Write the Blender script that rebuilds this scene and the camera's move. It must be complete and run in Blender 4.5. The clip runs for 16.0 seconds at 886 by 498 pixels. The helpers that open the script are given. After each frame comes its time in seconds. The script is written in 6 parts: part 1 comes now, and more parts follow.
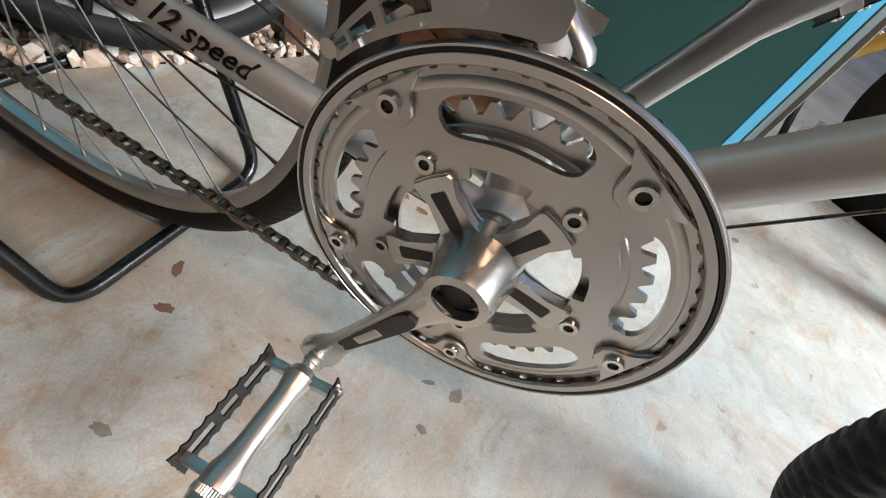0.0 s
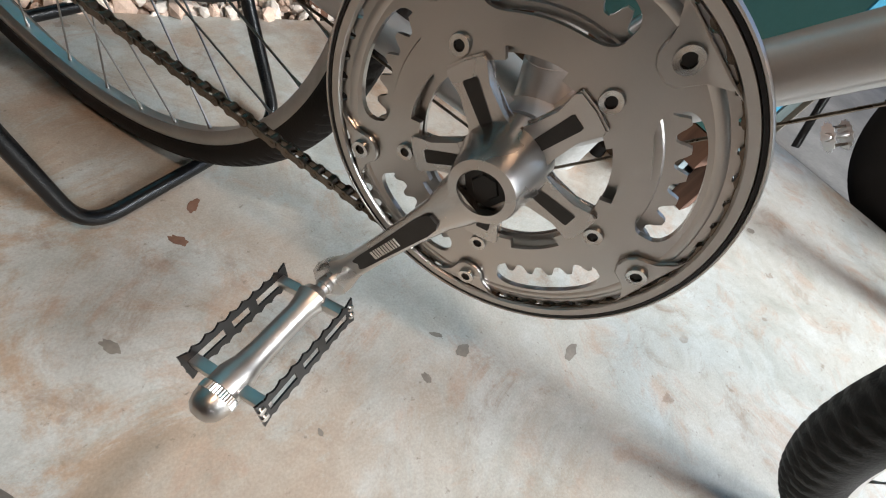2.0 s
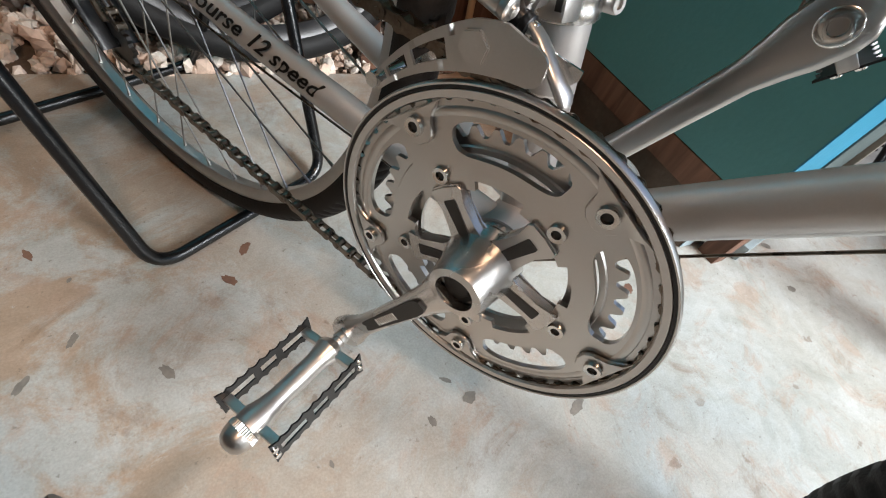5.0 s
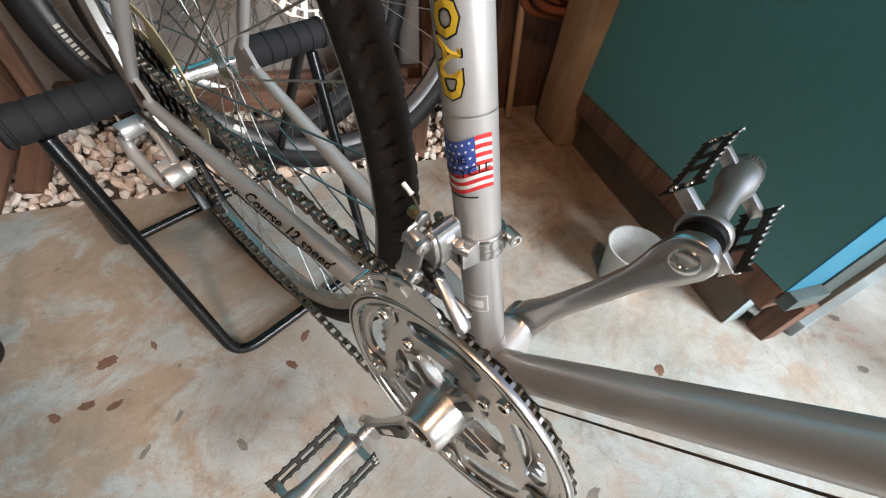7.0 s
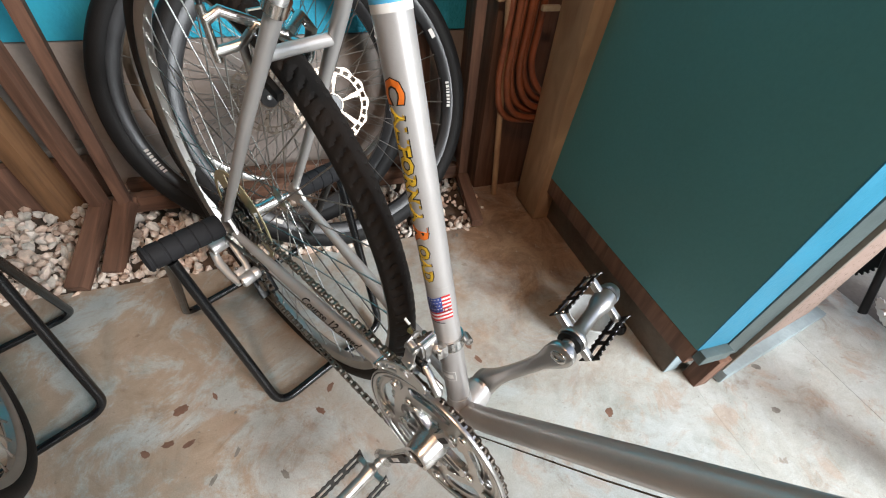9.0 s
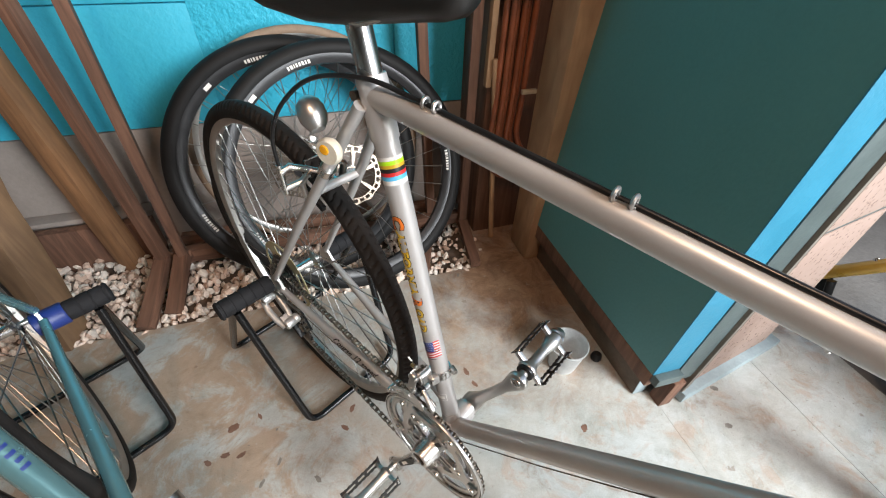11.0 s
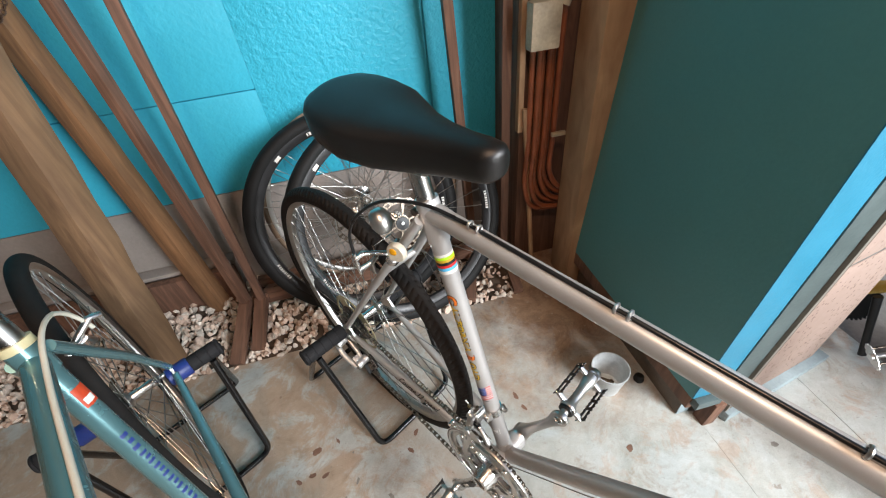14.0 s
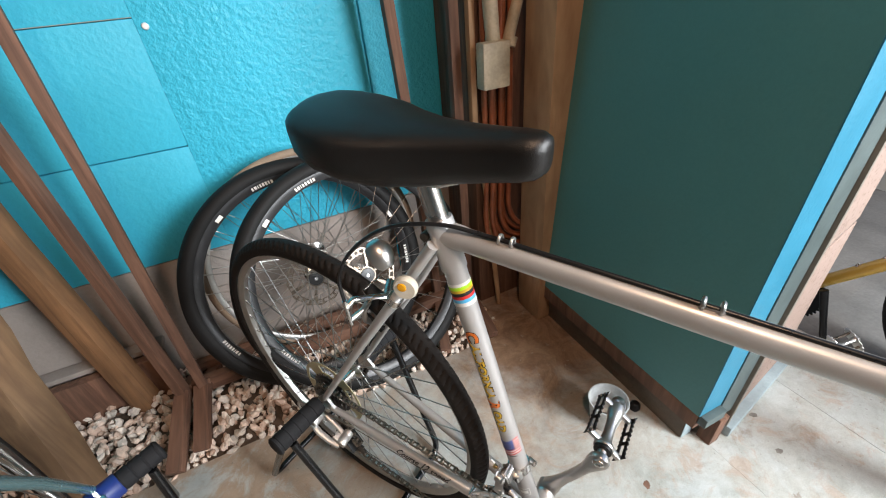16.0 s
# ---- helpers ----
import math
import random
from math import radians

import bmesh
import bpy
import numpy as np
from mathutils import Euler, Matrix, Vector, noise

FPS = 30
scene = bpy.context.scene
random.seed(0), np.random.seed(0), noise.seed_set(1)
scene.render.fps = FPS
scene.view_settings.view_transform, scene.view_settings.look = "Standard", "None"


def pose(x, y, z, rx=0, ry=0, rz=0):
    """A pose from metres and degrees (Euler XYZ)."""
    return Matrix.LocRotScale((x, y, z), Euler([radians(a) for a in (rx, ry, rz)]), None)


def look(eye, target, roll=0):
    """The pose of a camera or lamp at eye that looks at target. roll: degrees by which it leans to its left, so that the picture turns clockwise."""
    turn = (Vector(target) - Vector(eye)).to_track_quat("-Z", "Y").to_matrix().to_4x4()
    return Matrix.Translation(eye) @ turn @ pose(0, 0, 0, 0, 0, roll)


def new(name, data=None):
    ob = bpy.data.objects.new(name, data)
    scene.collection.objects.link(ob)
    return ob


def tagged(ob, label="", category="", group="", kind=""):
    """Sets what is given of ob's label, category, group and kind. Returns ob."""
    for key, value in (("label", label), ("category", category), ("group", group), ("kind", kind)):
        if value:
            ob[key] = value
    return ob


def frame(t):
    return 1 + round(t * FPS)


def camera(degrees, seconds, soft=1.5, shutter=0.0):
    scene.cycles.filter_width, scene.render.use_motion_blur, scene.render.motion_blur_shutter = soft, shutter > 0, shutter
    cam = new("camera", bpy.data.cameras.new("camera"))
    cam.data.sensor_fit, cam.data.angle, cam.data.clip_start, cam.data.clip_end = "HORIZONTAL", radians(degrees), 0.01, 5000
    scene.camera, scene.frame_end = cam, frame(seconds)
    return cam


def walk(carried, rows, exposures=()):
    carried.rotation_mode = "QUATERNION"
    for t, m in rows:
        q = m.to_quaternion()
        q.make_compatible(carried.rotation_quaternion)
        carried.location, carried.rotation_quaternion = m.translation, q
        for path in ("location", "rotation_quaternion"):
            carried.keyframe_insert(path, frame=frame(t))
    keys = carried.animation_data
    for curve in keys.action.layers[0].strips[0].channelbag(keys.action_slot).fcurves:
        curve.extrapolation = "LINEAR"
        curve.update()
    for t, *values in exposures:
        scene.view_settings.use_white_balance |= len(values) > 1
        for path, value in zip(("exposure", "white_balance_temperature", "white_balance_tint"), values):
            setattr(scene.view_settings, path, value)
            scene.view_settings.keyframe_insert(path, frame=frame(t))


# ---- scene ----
cam = camera(94.9, 16.0, 1.1)
PATH = [
    (0, (-0.003, -0.196, 0.431), (-0.152, 1.105, -1.081), 24.4),
    (0.5, (-0.004, -0.191, 0.44), (-0.15, 1.088, -1.09), 23.5),
    (1, (-0.001, -0.199, 0.437), (-0.148, 1.076, -1.097), 24.3),
    (1.5, (0.011, -0.222, 0.423), (-0.147, 1.055, -1.109), 25.7),
    (2, (0.016, -0.231, 0.395), (-0.158, 1.058, -1.124), 27.0),
    (2.5, (0.014, -0.227, 0.387), (-0.176, 1.069, -1.125), 27.8),
    (3, (0.011, -0.227, 0.392), (-0.194, 1.073, -1.114), 27.9),
    (3.2, (0.009, -0.226, 0.396), (-0.204, 1.066, -1.115), 27.8),
    (5.5, (0.034, -0.205, 0.487), (-0.471, 0.968, -1.052), 18.3),
    (6, (0.041, -0.19, 0.521), (-0.572, 0.912, -1.031), 13.8),
    (6.5, (0.053, -0.166, 0.565), (-0.662, 0.895, -0.972), 9.8),
    (7, (0.056, -0.157, 0.589), (-0.725, 0.89, -0.925), 6.9),
    (7.5, (0.059, -0.165, 0.621), (-0.767, 0.901, -0.856), 5.3),
    (8, (0.066, -0.183, 0.688), (-0.786, 0.908, -0.756), 4.7),
    (8.2, (0.072, -0.187, 0.713), (-0.784, 0.916, -0.719), 4.8),
    (10.3, (0.185, -0.246, 0.891), (-0.771, 0.865, -0.469), 3.9),
    (10.5, (0.191, -0.249, 0.913), (-0.773, 0.87, -0.436), 3.4),
    (11, (0.195, -0.267, 0.962), (-0.789, 0.862, -0.364), 2.1),
    (11.5, (0.205, -0.276, 0.977), (-0.791, 0.86, -0.334), 1.0),
    (12, (0.203, -0.281, 0.985), (-0.805, 0.85, -0.321), -0.0),
    (12.5, (0.212, -0.289, 1.009), (-0.807, 0.826, -0.303), -1.3),
    (13, (0.234, -0.315, 1.07), (-0.811, 0.759, -0.254), -3.3),
    (13.5, (0.232, -0.293, 1.101), (-0.85, 0.735, -0.23), -5.0),
    (14, (0.207, -0.286, 1.119), (-0.933, 0.706, -0.191), -6.6),
    (14.5, (0.184, -0.289, 1.151), (-0.981, 0.69, -0.147), -7.6),
    (15, (0.184, -0.292, 1.156), (-0.973, 0.75, -0.1), -8.0),
    (15.5, (0.187, -0.33, 1.129), (-0.928, 0.837, -0.053), -7.6),
    (16, (0.101, -0.328, 1.047), (-0.891, 1.013, -0.057), -5.7),
]
walk(cam, [(t, look(eye, target, roll)) for t, eye, target, roll in PATH])

# ---- world, sun, lamp ----
world = bpy.data.worlds.new("sky")
scene.world = world
world.use_nodes = True
wn = world.node_tree
sky = wn.nodes.new("ShaderNodeTexSky")
sky.sky_type = "NISHITA"
sky.sun_disc = False
sky.sun_elevation = radians(48)
sky.sun_rotation = radians(100)
wn.links.new(sky.outputs[0], wn.nodes["Background"].inputs[0])
wn.nodes["Background"].inputs[1].default_value = 0.15
SKY_SUN = new("sun", bpy.data.lights.new("sun", "SUN"))
SKY_SUN.data.energy, SKY_SUN.data.angle, SKY_SUN.data.color = 1.2, radians(20), (1.0, 0.95, 0.88)
SKY_SUN.matrix_world = look((3.2, 0.3, 2.3), (0, 0.1, 0))
# unseen warm lamp overhead, placed and tuned to fill the room
overhead_fill = new("warm_overhead_fill", bpy.data.lights.new("warm_overhead_fill", "AREA"))
overhead_fill.data.shape, overhead_fill.data.size, overhead_fill.data.energy, overhead_fill.data.color = "DISK", 0.22, 16.0, (1.0, 0.66, 0.44)
overhead_fill.matrix_world = look((0.45, -0.62, 2.25), (0.1, -0.2, 0))
door_light = new("open_side_light", bpy.data.lights.new("open_side_light", "AREA"))
door_light.data.shape, door_light.data.size, door_light.data.size_y = "RECTANGLE", 1.0, 1.2
door_light.data.energy, door_light.data.color, door_light.data.spread = 79.0, (0.93, 0.97, 1.0), radians(125)
door_light.matrix_world = look((2.35, 0.20, 1.50), (-0.15, 0.50, 0.35))


# ---- materials ----
def mat_new(name):
    m = bpy.data.materials.new(name)
    m.use_nodes = True
    return m, m.node_tree, m.node_tree.nodes["Principled BSDF"]


def surface(name, colour, rough=0.5, metal=0.0, vary=0.12, scale=40.0, fine=400.0, bump=0.0, bump_scale=300.0, spread=0.1, coat=0.0, object_random=0.0, colour2=None, spot=4.0, gloss=0.5):
    """Base colour broken up at two scales, with uneven roughness and a fine relief."""
    m, t, b = mat_new(name)
    nd, ln = t.nodes, t.links
    co = nd.new("ShaderNodeTexCoord")
    n1 = nd.new("ShaderNodeTexNoise"); n1.inputs["Scale"].default_value = scale; n1.inputs["Detail"].default_value = 6
    n2 = nd.new("ShaderNodeTexNoise"); n2.inputs["Scale"].default_value = fine; n2.inputs["Detail"].default_value = 3
    for n in (n1, n2):
        ln.new(co.outputs["Object"], n.inputs["Vector"])
    mix = nd.new("ShaderNodeMix"); mix.data_type = "RGBA"
    c2 = colour2 or tuple(max(0.0, c * (1 - 2.2 * vary)) for c in colour)
    mix.inputs["A"].default_value = (*c2, 1); mix.inputs["B"].default_value = (*colour, 1)
    ramp = nd.new("ShaderNodeMapRange"); ramp.inputs["From Min"].default_value = 0.5 - 1 / spot; ramp.inputs["From Max"].default_value = 0.5 + 1 / spot
    ln.new(n1.outputs[0], ramp.inputs["Value"]); ln.new(ramp.outputs[0], mix.inputs["Factor"])
    mul = nd.new("ShaderNodeMix"); mul.data_type = "RGBA"; mul.blend_type = "MULTIPLY"; mul.inputs["Factor"].default_value = 1
    r2 = nd.new("ShaderNodeMapRange"); r2.inputs["To Min"].default_value = 1 - vary; r2.inputs["To Max"].default_value = 1 + vary
    ln.new(n2.outputs[0], r2.inputs["Value"]); ln.new(mix.outputs["Result"], mul.inputs["A"])
    comb = nd.new("ShaderNodeCombineColor")
    last = r2.outputs[0]
    if object_random:
        oi = nd.new("ShaderNodeObjectInfo"); r3 = nd.new("ShaderNodeMapRange")
        r3.inputs["To Min"].default_value = 1 - object_random; r3.inputs["To Max"].default_value = 1 + object_random
        ln.new(oi.outputs["Random"], r3.inputs["Value"])
        mm = nd.new("ShaderNodeMath"); mm.operation = "MULTIPLY"; ln.new(last, mm.inputs[0]); ln.new(r3.outputs[0], mm.inputs[1]); last = mm.outputs[0]
    for k in range(3):
        ln.new(last, comb.inputs[k])
    ln.new(comb.outputs[0], mul.inputs["B"]); ln.new(mul.outputs["Result"], b.inputs["Base Color"])
    rr = nd.new("ShaderNodeMapRange"); rr.inputs["To Min"].default_value = max(0.02, rough - spread); rr.inputs["To Max"].default_value = min(1, rough + spread)
    ln.new(n1.outputs[0], rr.inputs["Value"]); ln.new(rr.outputs[0], b.inputs["Roughness"])
    b.inputs["Metallic"].default_value = metal
    b.inputs["Specular IOR Level"].default_value = gloss
    b.inputs["Coat Weight"].default_value = coat
    b.inputs["Coat Roughness"].default_value = 0.12
    if bump:
        n3 = nd.new("ShaderNodeTexNoise"); n3.inputs["Scale"].default_value = bump_scale; n3.inputs["Detail"].default_value = 4
        ln.new(co.outputs["Object"], n3.inputs["Vector"])
        bp = nd.new("ShaderNodeBump"); bp.inputs["Strength"].default_value = 1; bp.inputs["Distance"].default_value = bump
        ln.new(n3.outputs[0], bp.inputs["Height"]); ln.new(bp.outputs[0], b.inputs["Normal"])
    return m


def concrete_floor(name="polished_concrete", warmth=0.32):
    m, t, b = mat_new(name)
    nd, ln = t.nodes, t.links
    co = nd.new("ShaderNodeTexCoord")

    def noise_tex(scale, detail=6, rough=0.6, distort=0.0):
        n = nd.new("ShaderNodeTexNoise"); n.inputs["Scale"].default_value = scale; n.inputs["Detail"].default_value = detail
        n.inputs["Roughness"].default_value = rough; n.inputs["Distortion"].default_value = distort
        ln.new(co.outputs["Object"], n.inputs["Vector"]); return n.outputs[0]

    def rng(v, a, c, lo=0.0, hi=1.0):
        r = nd.new("ShaderNodeMapRange"); r.inputs["From Min"].default_value, r.inputs["From Max"].default_value = a, c
        r.inputs["To Min"].default_value, r.inputs["To Max"].default_value = lo, hi
        ln.new(v, r.inputs["Value"]); return r.outputs[0]

    def mixc(f, a, bcol, mode="MIX"):
        x = nd.new("ShaderNodeMix"); x.data_type = "RGBA"; x.blend_type = mode
        if isinstance(f, float):
            x.inputs["Factor"].default_value = f
        else:
            ln.new(f, x.inputs["Factor"])
        for key, v in (("A", a), ("B", bcol)):
            if isinstance(v, tuple):
                x.inputs[key].default_value = (*v, 1)
            else:
                ln.new(v, x.inputs[key])
        return x.outputs["Result"]
    sep = nd.new("ShaderNodeSeparateXYZ"); ln.new(co.outputs["Object"], sep.inputs[0])
    # warm tan to pale grey along x: slab tone with some light painted in
    side = nd.new("ShaderNodeMath"); side.operation = "ADD"
    ln.new(rng(sep.outputs[0], -0.55, 0.25, warmth, -0.32), side.inputs[0]); ln.new(noise_tex(3.2, 6, 0.65, 0.6), side.inputs[1])
    warm = mixc(rng(side.outputs[0], 0.34, 0.66), (0.51, 0.52, 0.49), (0.45, 0.345, 0.26))
    pale = mixc(rng(noise_tex(6.5, 8, 0.72, 0.6), 0.48, 0.58, 0.0, 0.85), warm, (0.54, 0.57, 0.56))
    green = mixc(rng(noise_tex(4.6, 7, 0.7, 1.2), 0.55, 0.70, 0.0, 0.6), pale, (0.33, 0.35, 0.315))
    green = mixc(rng(noise_tex(11.0, 9, 0.72, 0.9), 0.53, 0.62, 0.0, 0.55), green, (0.49, 0.36, 0.275))
    brown = mixc(rng(noise_tex(8.0, 9, 0.75, 1.0), 0.56, 0.74, 0.0, 0.8), green, (0.27, 0.175, 0.11))
    # rust stain round the corner, darkened further to paint in its shade
    far = nd.new("ShaderNodeVectorMath"); far.operation = "DISTANCE"; far.inputs[1].default_value = (0.42, 0.56, 0.0)
    ln.new(co.outputs["Object"], far.inputs[0])
    corner_stain_shade = nd.new("ShaderNodeMath"); corner_stain_shade.operation = "ADD"
    ln.new(far.outputs["Value"], corner_stain_shade.inputs[0]); ln.new(rng(noise_tex(7, 7, 0.7, 0.5), 0.3, 0.7, -0.16, 0.16), corner_stain_shade.inputs[1])
    rust = mixc(rng(noise_tex(9, 8, 0.75, 0.8), 0.40, 0.60), (0.20, 0.095, 0.045), (0.40, 0.24, 0.14))
    brown = mixc(rng(corner_stain_shade.outputs[0], 0.16, 0.52, 0.92, 0.0), brown, rust)
    vor = nd.new("ShaderNodeTexVoronoi"); vor.inputs["Scale"].default_value = 13.0
    ln.new(co.outputs["Object"], vor.inputs["Vector"])
    nz = nd.new("ShaderNodeMath"); nz.operation = "ADD"
    ln.new(vor.outputs["Distance"], nz.inputs[0]); ln.new(rng(noise_tex(60, 4), 0.3, 0.7, -0.10, 0.10), nz.inputs[1])
    gate = nd.new("ShaderNodeMath"); gate.operation = "MULTIPLY"
    ln.new(rng(nz.outputs[0], 0.06, 0.10, 0.5, 0.0), gate.inputs[0]); ln.new(rng(noise_tex(5.0, 2), 0.46, 0.52), gate.inputs[1])
    stained = mixc(gate.outputs[0], brown, (0.21, 0.125, 0.075))
    specks = mixc(rng(noise_tex(95, 4, 0.65), 0.64, 0.72, 0.0, 0.6), stained, (0.17, 0.14, 0.11))
    specks = mixc(0.55, specks, mixc(rng(noise_tex(19, 10, 0.78, 0.9), 0.34, 0.64), (0.62, 0.60, 0.56), (1.0, 1.0, 1.0)), "MULTIPLY")
    specks = mixc(rng(noise_tex(34, 9, 0.8, 0.4), 0.60, 0.68, 0.0, 0.5), specks, (0.56, 0.57, 0.55))
    grain = mixc(0.35, specks, mixc(rng(noise_tex(420, 2), 0.3, 0.7), (0.5, 0.5, 0.5), (1.0, 1.0, 1.0)), "MULTIPLY")
    ln.new(grain, b.inputs["Base Color"])
    ln.new(rng(noise_tex(7, 6), 0.3, 0.7, 0.30, 0.55), b.inputs["Roughness"])
    bp = nd.new("ShaderNodeBump"); bp.inputs["Distance"].default_value = 0.0012
    ln.new(noise_tex(28, 8, 0.7), bp.inputs["Height"]); ln.new(bp.outputs[0], b.inputs["Normal"])
    return m


def painted_block(name, colour, bump):
    m = surface(name, colour, 0.48, 0.0, 0.06, 3.0, 120, bump, 75, 0.08)
    return m


def gravel_mat():
    m, t, b = mat_new("limestone_gravel")
    nd, ln = t.nodes, t.links
    geo = nd.new("ShaderNodeNewGeometry")
    ramp = nd.new("ShaderNodeValToRGB")
    ramp.color_ramp.elements[0].color = (0.36, 0.25, 0.19, 1)
    ramp.color_ramp.elements[1].color = (0.74, 0.66, 0.58, 1)
    for p, c in ((0.25, (0.62, 0.47, 0.38, 1)), (0.5, (0.70, 0.58, 0.50, 1)), (0.75, (0.52, 0.47, 0.42, 1))):
        ramp.color_ramp.elements.new(p).color = c
    ln.new(geo.outputs["Random Per Island"], ramp.inputs[0])
    co = nd.new("ShaderNodeTexCoord")
    n = nd.new("ShaderNodeTexNoise"); n.inputs["Scale"].default_value = 130; n.inputs["Detail"].default_value = 5
    ln.new(co.outputs["Object"], n.inputs["Vector"])
    mx = nd.new("ShaderNodeMix"); mx.data_type = "RGBA"; mx.blend_type = "MULTIPLY"; mx.inputs["Factor"].default_value = 0.45
    ln.new(ramp.outputs[0], mx.inputs["A"]); ln.new(n.outputs[0], mx.inputs["B"])
    gain = nd.new("ShaderNodeMix"); gain.data_type = "RGBA"; gain.blend_type = "MULTIPLY"; gain.inputs["Factor"].default_value = 1
    gain.inputs["B"].default_value = (1.45, 1.42, 1.40, 1)
    ln.new(mx.outputs["Result"], gain.inputs["A"]); ln.new(gain.outputs["Result"], b.inputs["Base Color"])
    b.inputs["Roughness"].default_value = 0.85
    bp = nd.new("ShaderNodeBump"); bp.inputs["Distance"].default_value = 0.002
    ln.new(n.outputs[0], bp.inputs["Height"]); ln.new(bp.outputs[0], b.inputs["Normal"])
    return m


def wood(name, light, dark, stretch=(14, 14, 1.2), rough=0.75):
    m, t, b = mat_new(name)
    nd, ln = t.nodes, t.links
    co = nd.new("ShaderNodeTexCoord"); mp = nd.new("ShaderNodeMapping"); mp.inputs["Scale"].default_value = stretch
    ln.new(co.outputs["Object"], mp.inputs["Vector"])
    n1 = nd.new("ShaderNodeTexNoise"); n1.inputs["Scale"].default_value = 3.5; n1.inputs["Detail"].default_value = 8; n1.inputs["Distortion"].default_value = 1.0
    n2 = nd.new("ShaderNodeTexNoise"); n2.inputs["Scale"].default_value = 5; n2.inputs["Detail"].default_value = 5
    ln.new(mp.outputs[0], n1.inputs["Vector"]); ln.new(co.outputs["Object"], n2.inputs["Vector"])
    r = nd.new("ShaderNodeValToRGB"); r.color_ramp.elements[0].position, r.color_ramp.elements[1].position = 0.32, 0.68
    r.color_ramp.elements[0].color, r.color_ramp.elements[1].color = (*dark, 1), (*light, 1)
    ln.new(n1.outputs[0], r.inputs[0])
    mx = nd.new("ShaderNodeMix"); mx.data_type = "RGBA"; mx.blend_type = "MULTIPLY"; mx.inputs["Factor"].default_value = 0.5
    r2 = nd.new("ShaderNodeMapRange"); r2.inputs["From Min"].default_value, r2.inputs["From Max"].default_value = 0.3, 0.7
    r2.inputs["To Min"].default_value = 0.45; r2.inputs["To Max"].default_value = 1.15
    ln.new(n2.outputs[0], r2.inputs["Value"]); ln.new(r.outputs[0], mx.inputs["A"]); ln.new(r2.outputs[0], mx.inputs["B"])
    ln.new(mx.outputs["Result"], b.inputs["Base Color"]); b.inputs["Roughness"].default_value = rough
    bp = nd.new("ShaderNodeBump"); bp.inputs["Distance"].default_value = 0.0015
    ln.new(n1.outputs[0], bp.inputs["Height"]); ln.new(bp.outputs[0], b.inputs["Normal"])
    return m


def terrazzo():
    m, t, b = mat_new("pebble_dash")
    nd, ln = t.nodes, t.links
    co = nd.new("ShaderNodeTexCoord")
    v = nd.new("ShaderNodeTexVoronoi"); v.inputs["Scale"].default_value = 115
    n = nd.new("ShaderNodeTexNoise"); n.inputs["Scale"].default_value = 30; n.inputs["Detail"].default_value = 6
    for k in (v, n):
        ln.new(co.outputs["Object"], k.inputs["Vector"])
    sep = nd.new("ShaderNodeSeparateColor"); ln.new(v.outputs["Color"], sep.inputs[0])
    chip = nd.new("ShaderNodeMapRange"); chip.inputs["From Min"].default_value, chip.inputs["From Max"].default_value = 0.72, 0.75
    ln.new(sep.outputs[0], chip.inputs["Value"])
    near = nd.new("ShaderNodeMapRange"); near.inputs["From Min"].default_value, near.inputs["From Max"].default_value = 0.42, 0.30
    ln.new(v.outputs["Distance"], near.inputs["Value"])
    mm = nd.new("ShaderNodeMath"); mm.operation = "MULTIPLY"; ln.new(chip.outputs[0], mm.inputs[0]); ln.new(near.outputs[0], mm.inputs[1])
    base = nd.new("ShaderNodeMix"); base.data_type = "RGBA"; base.inputs["A"].default_value = (0.35, 0.255, 0.215, 1); base.inputs["B"].default_value = (0.29, 0.205, 0.168, 1)
    ln.new(n.outputs[0], base.inputs["Factor"])
    mx = nd.new("ShaderNodeMix"); mx.data_type = "RGBA"; mx.inputs["B"].default_value = (0.13, 0.08, 0.06, 1)
    ln.new(mm.outputs[0], mx.inputs["Factor"]); ln.new(base.outputs["Result"], mx.inputs["A"]); ln.new(mx.outputs["Result"], b.inputs["Base Color"])
    b.inputs["Roughness"].default_value = 0.8
    bp = nd.new("ShaderNodeBump"); bp.inputs["Distance"].default_value = 0.003
    ln.new(n.outputs[0], bp.inputs["Height"]); ln.new(bp.outputs[0], b.inputs["Normal"])
    return m


